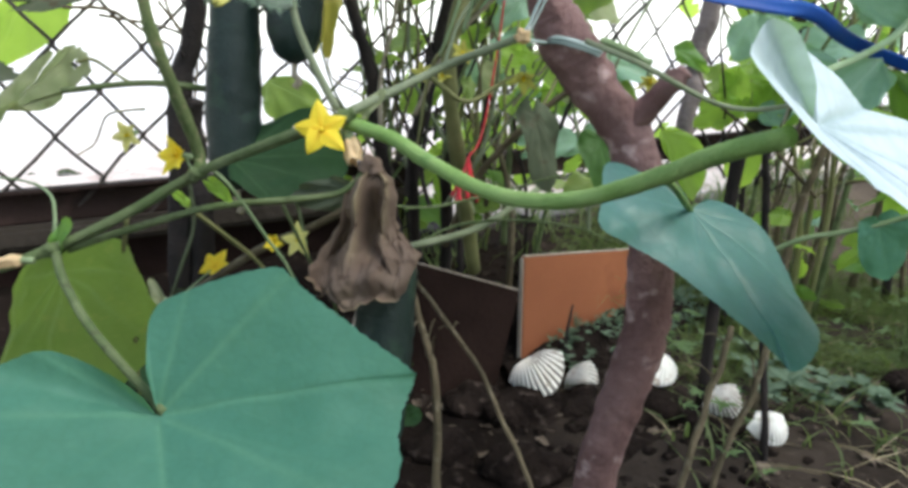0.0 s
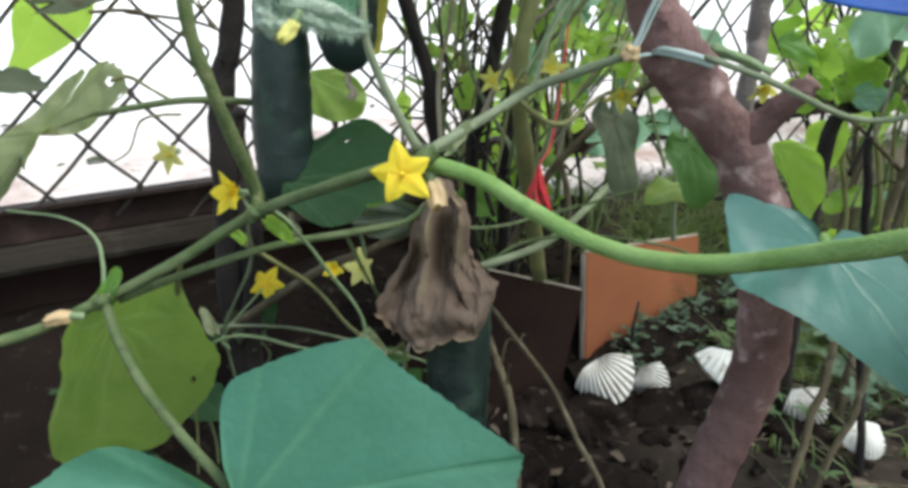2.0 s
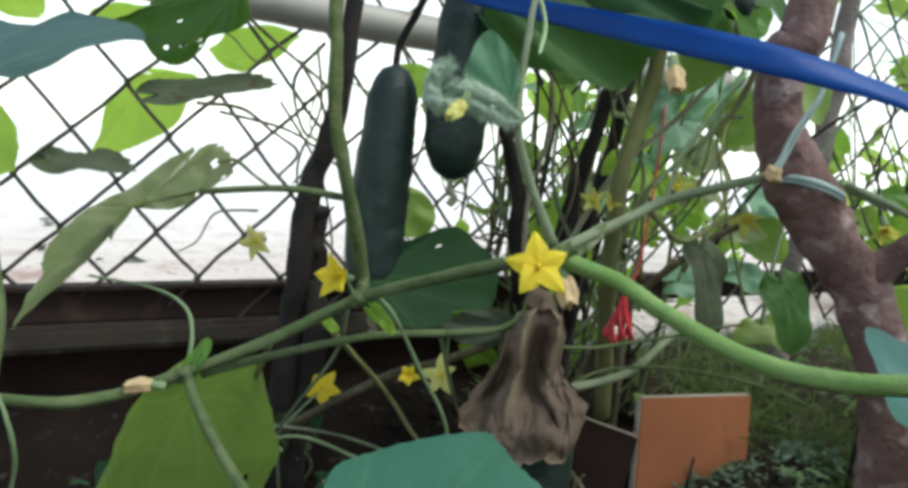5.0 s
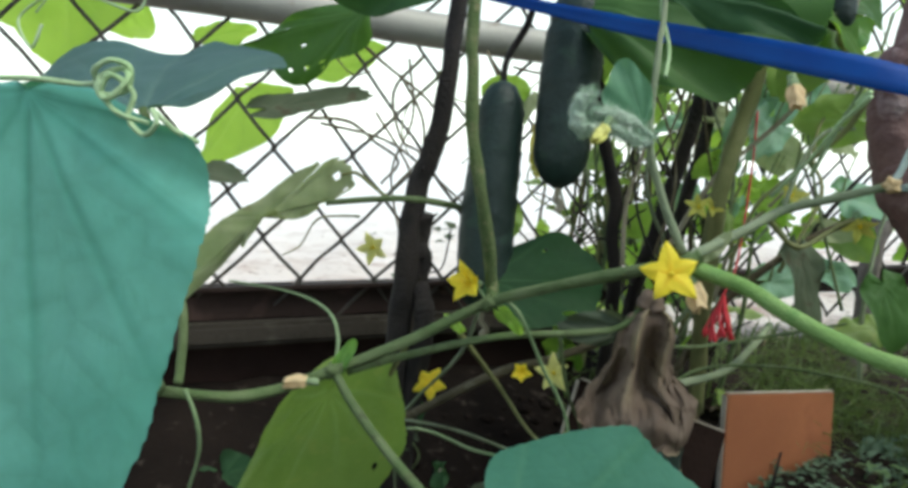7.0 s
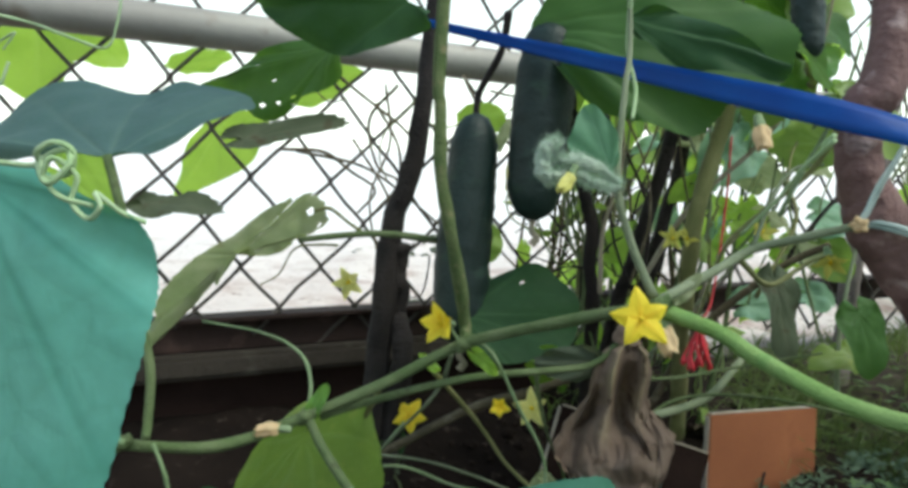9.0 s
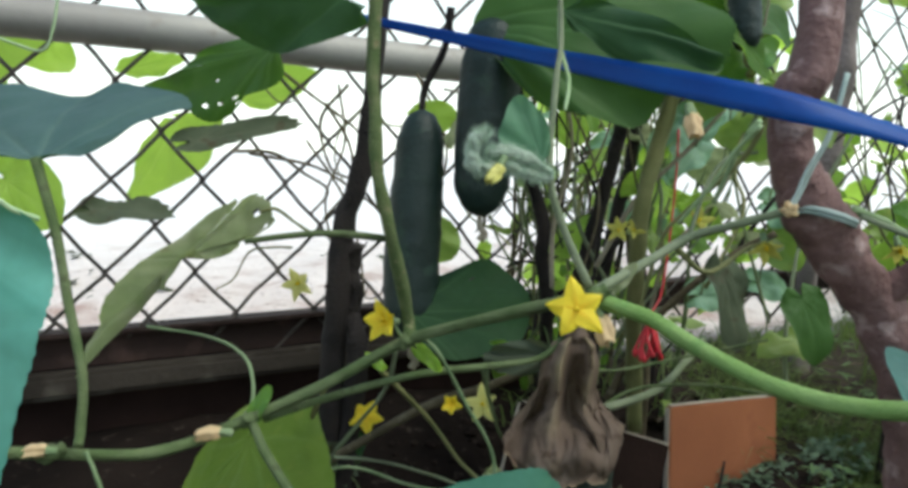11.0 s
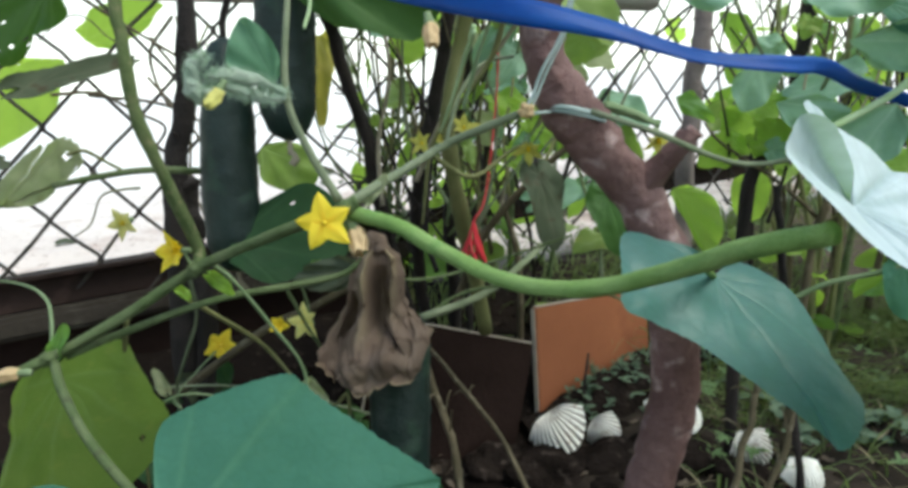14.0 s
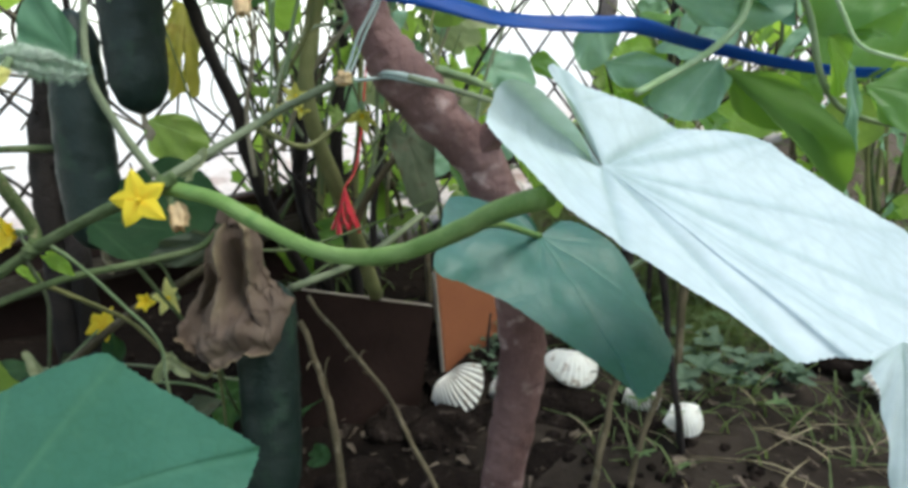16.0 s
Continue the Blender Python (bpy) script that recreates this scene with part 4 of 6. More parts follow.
# small bracts and bright young leaves at the nodes
for k, (p, d, m) in enumerate((((-0.05, 0.484, 0.628), (0.008, -0.002, 0.02), LEAF_MID), ((0.05, 0.5, 0.672), (0.016, -0.004, -0.012), LEAF_LIGHT), ((0.02, 0.53, 0.655), (-0.012, 0.0, 0.01), LEAF_LIGHT), ((0.1, 0.54, 0.585), (-0.012, -0.004, -0.016), LEAF_DEAD), ((0.1, 0.54, 0.585), (0.014, -0.004, -0.014), LEAF_DEAD), ((0.09, 0.6, 0.66), (0.026, 0.006, 0.005), LEAF_LIGHT), ((0.165, 0.45, 0.72), (0.012, 0.0, 0.014), LEAF_DEAD), ((-0.045, 0.62, 0.56), (-0.01, 0.0, 0.02), LEAF_DEAD))):
    leaf(p, V(p) + V(d), (0.1, -0.9, 0.3), m, vine, table=OVAL, width=0.42, fold=0.4, ripple=0.14, rings=6, spokes=30, seed=90 + k)
for p in ([(-0.409, 0.6, 0.919), (-0.363, 0.6, 0.91), (-0.323, 0.6, 0.898), (-0.293, 0.6, 0.891), (-0.284, 0.6, 0.911), (-0.281, 0.6, 0.944)], [(-0.383, 0.6, 0.876), (-0.392, 0.6, 0.855), (-0.424, 0.62, 0.886), (-0.397, 0.62, 0.908), (-0.407, 0.62, 0.892)], [(0.23, 0.42, 0.808), (0.228, 0.43, 0.804), (0.23, 0.42, 0.805), (0.224, 0.44, 0.795), (0.217, 0.46, 0.778), (0.207, 0.49, 0.759)], [(0.129, 0.45, 0.887), (0.13, 0.46, 0.86), (0.136, 0.46, 0.837), (0.134, 0.45, 0.818)]):
    stem("tendril", p, 0.0014, 0.001, STEM_LIGHT, vine, "", 0.3, 8, 40)
stem("tendril", [(-0.125, 0.25, 0.754), (-0.1, 0.256, 0.757), (-0.074, 0.255, 0.756), (-0.069, 0.25, 0.76), (-0.064, 0.25, 0.763), (-0.057, 0.25, 0.761), (-0.058, 0.251, 0.754), (-0.065, 0.249, 0.752), (-0.062, 0.248, 0.758), (-0.055, 0.25, 0.753), (-0.056, 0.25, 0.745), (-0.05, 0.25, 0.74), (-0.045, 0.248, 0.744), (-0.048, 0.25, 0.748), (-0.043, 0.255, 0.743), (-0.037, 0.26, 0.74)], 0.00095, 0.0008, STEM_LIGHT, vine, "curled pale green tendril", 0.3, 10, 130)
stem("tendril", [(-0.07, 0.252, 0.756), (-0.062, 0.247, 0.75), (-0.056, 0.248, 0.757), (-0.061, 0.252, 0.761), (-0.068, 0.251, 0.757), (-0.06, 0.248, 0.747), (-0.05, 0.252, 0.744)], 0.001, 0.0008, STEM_LIGHT, vine, "", 0.3, 8, 60)
for p in ([(-0.141, 0.72, 0.917), (-0.109, 0.74, 0.893), (-0.067, 0.75, 0.864), (-0.049, 0.76, 0.846)], [(-0.169, 0.7, 0.825), (-0.134, 0.72, 0.827), (-0.109, 0.74, 0.81), (-0.089, 0.76, 0.795), (-0.106, 0.76, 0.77)], [(-0.072, 0.76, 0.906), (-0.103, 0.77, 0.87), (-0.093, 0.78, 0.822), (-0.074, 0.8, 0.807), (-0.104, 0.8, 0.767)], [(-0.092, 0.75, 0.884), (-0.066, 0.76, 0.837), (-0.068, 0.77, 0.78), (-0.08, 0.78, 0.708)], [(-0.14, 0.84, 0.86), (-0.1, 0.86, 0.8), (-0.08, 0.87, 0.74), (-0.07, 0.87, 0.68)], [(-0.2, 0.82, 0.84), (-0.13, 0.85, 0.83), (-0.08, 0.87, 0.8), (-0.03, 0.9, 0.76)], [(-0.11, 0.86, 0.93), (-0.1, 0.86, 0.86), (-0.12, 0.86, 0.79), (-0.1, 0.87, 0.7)], [(-0.02, 0.88, 0.95), (0.02, 0.88, 0.86), (0.0, 0.9, 0.76), (0.03, 0.92, 0.66)], [(0.08, 0.93, 0.7), (0.14, 0.9, 0.76), (0.2, 0.88, 0.86), (0.22, 0.88, 0.95)]):
    stem("tendril", p, 0.0018, 0.0013, STEM_BROWN, vine, "", 0.3, 6, 24)
# thin stems in the lower tangle
for k, p in enumerate(([(-0.01, 0.5, 0.646), (-0.03, 0.53, 0.61), (-0.05, 0.57, 0.575), (-0.06, 0.6, 0.54)], [(0.035, 0.5, 0.67), (0.02, 0.54, 0.635), (-0.02, 0.6, 0.585), (-0.04, 0.63, 0.55)], [(0.09, 0.535, 0.655), (0.1, 0.57, 0.61), (0.115, 0.59, 0.575), (0.12, 0.6, 0.53)], [(0.02, 0.53, 0.652), (0.035, 0.57, 0.625), (0.05, 0.6, 0.6), (0.075, 0.6, 0.57), (0.105, 0.59, 0.553), (0.12, 0.58, 0.56)], [(-0.06, 0.63, 0.56), (0.0, 0.66, 0.55), (0.06, 0.68, 0.53), (0.13, 0.7, 0.5)], [(0.13, 0.56, 0.665), (0.18, 0.6, 0.65), (0.24, 0.62, 0.66), (0.3, 0.6, 0.68)], [(0.2, 0.47, 0.745), (0.225, 0.49, 0.73), (0.25, 0.5, 0.745), (0.262, 0.5, 0.75)], [(0.21, 0.475, 0.75), (0.22, 0.48, 0.78), (0.235, 0.49, 0.8), (0.255, 0.5, 0.805)], [(0.175, 0.63, 0.61), (0.21, 0.64, 0.63), (0.26, 0.62, 0.64), (0.31, 0.58, 0.64), (0.34, 0.57, 0.63)], [(0.25, 0.46, 0.83), (0.24, 0.47, 0.8), (0.215, 0.49, 0.77), (0.2, 0.5, 0.75), (0.19, 0.52, 0.7)])):
    p = p if k > 4 else [*p, (p[-1][0] + 0.012 * (k % 3 - 1), p[-1][1] + 0.03, 0.47), (p[-1][0] + 0.03 * (k % 3 - 1), p[-1][1] + 0.06, 0.4)]
    stem("side_stem", p, 0.0014 if k % 3 else 0.0019, 0.001, (STEM_OLIVE, STEM_GREY, STEM)[k % 3], vine, "", 0.45, 8, 40)
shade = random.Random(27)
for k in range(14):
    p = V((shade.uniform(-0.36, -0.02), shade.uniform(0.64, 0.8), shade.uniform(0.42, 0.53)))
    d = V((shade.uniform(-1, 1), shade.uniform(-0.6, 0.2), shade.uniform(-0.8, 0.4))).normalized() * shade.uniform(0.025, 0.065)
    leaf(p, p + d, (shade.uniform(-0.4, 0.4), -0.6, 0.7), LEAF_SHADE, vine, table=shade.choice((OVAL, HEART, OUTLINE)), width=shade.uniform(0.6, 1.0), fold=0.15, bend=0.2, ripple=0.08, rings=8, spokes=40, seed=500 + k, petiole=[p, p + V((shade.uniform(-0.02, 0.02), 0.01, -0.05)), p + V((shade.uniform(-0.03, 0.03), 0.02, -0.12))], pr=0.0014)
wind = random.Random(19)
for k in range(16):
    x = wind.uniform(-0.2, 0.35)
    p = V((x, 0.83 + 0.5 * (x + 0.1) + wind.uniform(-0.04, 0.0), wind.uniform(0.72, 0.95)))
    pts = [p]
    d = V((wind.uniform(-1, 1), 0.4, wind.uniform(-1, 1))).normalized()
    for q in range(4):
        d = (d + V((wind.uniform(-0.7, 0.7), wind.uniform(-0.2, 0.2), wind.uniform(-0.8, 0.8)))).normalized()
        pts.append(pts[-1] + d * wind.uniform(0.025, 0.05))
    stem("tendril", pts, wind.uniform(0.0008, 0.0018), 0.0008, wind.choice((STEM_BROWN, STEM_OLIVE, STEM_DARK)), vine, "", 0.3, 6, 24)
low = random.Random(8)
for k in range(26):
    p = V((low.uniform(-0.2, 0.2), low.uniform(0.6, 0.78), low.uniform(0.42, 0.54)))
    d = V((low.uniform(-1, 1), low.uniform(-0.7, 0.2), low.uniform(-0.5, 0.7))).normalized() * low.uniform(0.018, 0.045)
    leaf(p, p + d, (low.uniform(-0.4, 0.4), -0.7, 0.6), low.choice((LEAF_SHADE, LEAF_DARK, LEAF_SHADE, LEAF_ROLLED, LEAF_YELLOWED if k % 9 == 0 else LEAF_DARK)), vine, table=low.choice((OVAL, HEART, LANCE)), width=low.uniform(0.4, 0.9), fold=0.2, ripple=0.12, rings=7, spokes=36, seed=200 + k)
    if k % 2:
        stem("side_stem", [p, p + V((low.uniform(-0.03, 0.03), 0.01, -0.03)), p + V((low.uniform(-0.06, 0.06), 0.02, -0.09))], 0.0011, 0.0013, low.choice((STEM, STEM_BROWN, STEM_DRY)), vine, "", 0.3, 6, 14)
stem("side_stem", [(0.229, 0.620, 0.907), (0.225, 0.620, 0.859), (0.215, 0.620, 0.816), (0.207, 0.620, 0.778), (0.208, 0.640, 0.737), (0.217, 0.700, 0.669), (0.231, 0.760, 0.571)], 0.0062, 0.0075, STEM_OLIVE, vine, "thick olive green stem", 0.25, 14)
tangle = random.Random(63)
for k in range(36):
    x = tangle.uniform(0.1, 0.34) if k % 4 else tangle.uniform(0.48, 0.62)
    p = V((x, tangle.uniform(0.64, 0.84) + 0.25 * max(0, x - 0.3), tangle.uniform(0.62, 0.74)))
    pts, d = [p], V((tangle.uniform(-0.6, 0.6), tangle.uniform(-0.2, 0.2), 1)).normalized()
    for q in range(4):
        d = (d + V((tangle.uniform(-0.5, 0.5), tangle.uniform(-0.2, 0.2), tangle.uniform(-0.25, 0.3)))).normalized()
        pts.append(pts[-1] + d * tangle.uniform(0.04, 0.09))
    ob = stem("side_stem", pts, tangle.uniform(0.0011, 0.003), 0.0009, tangle.choice((STEM_OLIVE, STEM, STEM_BROWN, STEM_DARK, STEM_GREY, STEM_DRY)), vine, "", 0.35, 7, 26)
    for q in range(tangle.randrange(0, 3)):
        c = pts[tangle.randrange(1, 5)] + V((tangle.uniform(-1, 1), tangle.uniform(-1, 0.5), tangle.uniform(-1, 1))) * 0.012
        d = V((tangle.gauss(0, 1), tangle.gauss(-0.2, 0.6), tangle.gauss(-0.4, 0.7))).normalized() * tangle.uniform(0.016, 0.042)
        leaf(c, c + d, (tangle.gauss(0, 0.5), -0.7, tangle.gauss(0.5, 0.5)), tangle.choice((LEAF_LIGHT, LEAF_MIST, LEAF_YELLOW, LEAF_MIST, LEAF_YELLOW, LEAF_LIGHT, LEAF_DEAD)), vine, table=tangle.choice((OVAL, OUTLINE, HEART, LANCE)), width=tangle.uniform(0.45, 1.0), fold=tangle.uniform(-0.3, 0.5), bend=0.3, ripple=0.12, rings=7, spokes=40, seed=300 + k * 3 + q)
for k in range(30):
    p = V((tangle.uniform(0.14, 0.34), tangle.uniform(0.72, 0.95), tangle.uniform(0.7, 0.9)))
    p.x += 0.35 * (p.y - 0.72)
    d = V((tangle.gauss(0, 1), tangle.gauss(-0.2, 0.4), tangle.gauss(-0.4, 0.7))).normalized() * tangle.uniform(0.028, 0.055)
    leaf(p, p + d, (tangle.gauss(0, 0.4), -0.9, tangle.gauss(0.3, 0.4)), tangle.choice((LEAF_MIST, LEAF_YELLOW, LEAF_MIST, LEAF_DEAD, LEAF_LIGHT)), vine, table=tangle.choice((OVAL, OUTLINE, HEART)), width=tangle.uniform(0.5, 0.95), fold=tangle.uniform(-0.2, 0.4), bend=0.25, ripple=0.1, rings=8, spokes=44, seed=800 + k, petiole=[p, p + V((0.006, 0.008, 0.02)), p + V((0.02, 0.02, 0.05))], pr=0.0011)
crest = random.Random(91)
for k in range(16):
    p = V((crest.uniform(0.15, 0.3), crest.uniform(0.58, 0.76), crest.uniform(0.85, 0.98)))
    d = V((crest.uniform(-1, 1), crest.uniform(-0.5, 0.2), crest.uniform(-1, 0.0))).normalized() * crest.uniform(0.035, 0.06)
    leaf(p, p + d, (crest.uniform(-0.3, 0.3), -0.6, crest.uniform(0.3, 0.9)), crest.choice((LEAF_MID, LEAF_UNDER, LEAF_DARK, LEAF_YELLOW)), vine, table=crest.choice((OUTLINE, HEART, OVAL)), width=crest.uniform(0.7, 1.0), fold=0.12, bend=0.15, ripple=0.07, rings=10, spokes=56, seed=700 + k, petiole=[p, p + V((0.01, 0.01, 0.02)), p + V((0.02, 0.02, 0.05))], pr=0.0013)
# ragged yellowing leaf between the cucumbers
blade((0.079, 0.740, 0.875), [(0.089, 0.740, 0.878), (0.095, 0.740, 0.861), (0.094, 0.740, 0.834), (0.087, 0.740, 0.810), (0.078, 0.740, 0.786), (0.073, 0.740, 0.803), (0.064, 0.740, 0.790), (0.056, 0.740, 0.786), (0.050, 0.740, 0.799), (0.049, 0.740, 0.829), (0.061, 0.740, 0.863), (0.072, 0.740, 0.877)], 5, LEAF_YELLOWED, vine, "ragged yellow leaf with brown patches", dome=0.12, ripple=0.1, rings=14, spokes=90, seed=33.0, ragged=0.06, ribs=(2, 7, 9), holes=((0.5, 0.6, 0.03, 0.08),))
# leaves high on the vine beside the tree
UPPER = [
        ((0.594, 0.5, 0.83), (0.56, 0.49, 0.775), (0.1, -0.8, 0.5), LEAF_MID, 0.9, HEART), ((0.5, 0.52, 0.83), (0.55, 0.5, 0.79), (0.0, -0.6, 0.8), LEAF_FRONT, 0.8, HEART),
        ((0.66, 0.6, 0.82), (0.64, 0.58, 0.75), (0.0, -0.8, 0.5), LEAF_MID, 0.9, HEART), ((0.56, 0.6, 0.645), (0.575, 0.6, 0.6), (0.0, -0.9, 0.4), LEAF_FRONT, 0.9, OVAL),
        ((0.282, 0.66, 0.73), (0.3, 0.65, 0.665), (0.5, -0.8, 0.3), LEAF_ROLLED, 0.55, OVAL), ((0.335, 0.63, 0.71), (0.35, 0.62, 0.66), (0.3, -0.9, 0.3), LEAF_DARK, 0.7, OVAL),
    ((0.7, 0.56, 0.72), (0.66, 0.55, 0.665), (0.1, -0.8, 0.5), LEAF_MID, 0.8, OVAL), ((0.54, 0.47, 0.85), (0.47, 0.46, 0.83), (0.0, -0.6, 0.8), LEAF_FRONT, 0.8, HEART),
]
SPRAY = [
    ((0.385, 0.6, 0.784), [(0.398, 0.6, 0.788), (0.415, 0.6, 0.764), (0.39, 0.6, 0.772)], 1, "MID"), ((0.428, 0.55, 0.801), [(0.411, 0.55, 0.79), (0.414, 0.55, 0.768), (0.433, 0.55, 0.773), (0.444, 0.55, 0.795)], 2, "MIST"),
    ((0.494, 0.5, 0.764), [(0.456, 0.48, 0.758), (0.441, 0.48, 0.744), (0.455, 0.48, 0.728), (0.476, 0.48, 0.728), (0.489, 0.48, 0.743)], 2, "MIST"), ((0.419, 0.5, 0.768), [(0.441, 0.5, 0.772), (0.465, 0.5, 0.761), (0.444, 0.5, 0.75), (0.425, 0.5, 0.753)], 1, "MIST"),
    ((0.495, 0.5, 0.757), [(0.521, 0.5, 0.752), (0.55, 0.5, 0.737), (0.56, 0.48, 0.715), (0.563, 0.47, 0.687), (0.555, 0.47, 0.671), (0.546, 0.475, 0.686), (0.544, 0.48, 0.707), (0.524, 0.5, 0.715), (0.5, 0.5, 0.732)], 4, "UNDER"),
    ((0.563, 0.5, 0.776), [(0.576, 0.5, 0.768), (0.576, 0.5, 0.738), (0.566, 0.5, 0.736)], 1, "LIGHT"), ((0.565, 0.48, 0.756), [(0.571, 0.48, 0.73), (0.569, 0.48, 0.698), (0.561, 0.48, 0.7), (0.563, 0.48, 0.73)], 1, "MIST"),
    ((0.464, 0.5, 0.804), [(0.508, 0.5, 0.816), (0.544, 0.5, 0.797), (0.518, 0.5, 0.78), (0.482, 0.5, 0.785)], 1, "MIST"), ((0.554, 0.52, 0.786), [(0.584, 0.52, 0.8), (0.612, 0.5, 0.789), (0.602, 0.5, 0.766), (0.569, 0.5, 0.769)], 1, "MID"),
    ((0.319, 0.45, 0.85), [(0.34, 0.44, 0.852), (0.37, 0.43, 0.83), (0.36, 0.43, 0.81), (0.335, 0.44, 0.825)], 1, "MIST"),
    ((0.6, 0.52, 0.74), [(0.63, 0.52, 0.75), (0.655, 0.5, 0.72), (0.63, 0.5, 0.7), (0.605, 0.51, 0.715)], 1, "MID"), ((0.43, 0.5, 0.835), [(0.46, 0.5, 0.85), (0.5, 0.49, 0.84), (0.47, 0.49, 0.815), (0.44, 0.49, 0.82)], 1, "MIST"),
]
more = random.Random(77)
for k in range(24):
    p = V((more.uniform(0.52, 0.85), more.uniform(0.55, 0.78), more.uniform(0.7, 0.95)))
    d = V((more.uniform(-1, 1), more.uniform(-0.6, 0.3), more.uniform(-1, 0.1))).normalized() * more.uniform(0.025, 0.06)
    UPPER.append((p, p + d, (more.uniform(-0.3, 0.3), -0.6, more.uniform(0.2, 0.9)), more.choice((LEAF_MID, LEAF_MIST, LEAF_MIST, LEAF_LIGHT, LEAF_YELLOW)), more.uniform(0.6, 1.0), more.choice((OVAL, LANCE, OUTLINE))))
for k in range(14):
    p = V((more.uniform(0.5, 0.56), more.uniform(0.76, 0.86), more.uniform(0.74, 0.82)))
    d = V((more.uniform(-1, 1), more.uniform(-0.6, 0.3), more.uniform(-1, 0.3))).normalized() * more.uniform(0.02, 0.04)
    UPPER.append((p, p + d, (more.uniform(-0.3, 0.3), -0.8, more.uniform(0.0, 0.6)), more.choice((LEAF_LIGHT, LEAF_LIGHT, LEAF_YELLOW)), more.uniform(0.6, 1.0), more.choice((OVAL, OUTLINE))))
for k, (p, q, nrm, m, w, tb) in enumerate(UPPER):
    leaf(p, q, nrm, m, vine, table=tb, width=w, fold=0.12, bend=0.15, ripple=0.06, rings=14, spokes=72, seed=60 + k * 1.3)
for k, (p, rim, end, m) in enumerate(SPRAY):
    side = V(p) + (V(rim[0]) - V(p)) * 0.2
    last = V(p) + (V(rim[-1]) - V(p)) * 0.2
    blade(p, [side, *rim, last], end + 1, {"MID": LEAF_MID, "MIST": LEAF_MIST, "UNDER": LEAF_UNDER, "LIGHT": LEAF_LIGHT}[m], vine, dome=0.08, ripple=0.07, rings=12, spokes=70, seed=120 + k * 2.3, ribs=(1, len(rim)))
stem("petiole", [(0.43, 0.47, 0.745), (0.459, 0.48, 0.757), (0.485, 0.485, 0.77), (0.504, 0.49, 0.787), (0.511, 0.495, 0.808), (0.508, 0.5, 0.84)], 0.0022, 0.0026, STEM_LIGHT, vine)
stem("petiole", [(0.55, 0.48, 0.81), (0.561, 0.48, 0.785), (0.572, 0.48, 0.764), (0.595, 0.48, 0.754), (0.63, 0.5, 0.75)], 0.0014, 0.0012, STEM_LIGHT, vine)
stem("side_stem", [(0.51, 0.47, 0.83), (0.545, 0.49, 0.79), (0.56, 0.5, 0.745), (0.6, 0.53, 0.72), (0.7, 0.58, 0.7)], 0.0022, 0.002, STEM_PALE, vine)
stem("side_stem", [(0.45, 0.62, 0.6), (0.5, 0.61, 0.63), (0.545, 0.6, 0.642), (0.6, 0.6, 0.66)], 0.0024, 0.002, STEM_PALE, vine)
stem("side_stem", [(0.295, 0.452, 0.764), (0.33, 0.46, 0.752), (0.4, 0.5, 0.73), (0.47, 0.54, 0.74), (0.55, 0.58, 0.77)], 0.0017, 0.0018, STEM_GREY, vine)
# leaves lit from behind, some of them beyond the wire
BACKLIT = [
    ((-0.491, 0.76, 0.987), (-0.482, 0.75, 0.871), 0.95), ((-0.5, 0.85, 0.985), (-0.445, 0.85, 0.94), 0.8),
    ((-0.4, 0.7, 0.79), (-0.34, 0.7, 0.75), 0.9),
]
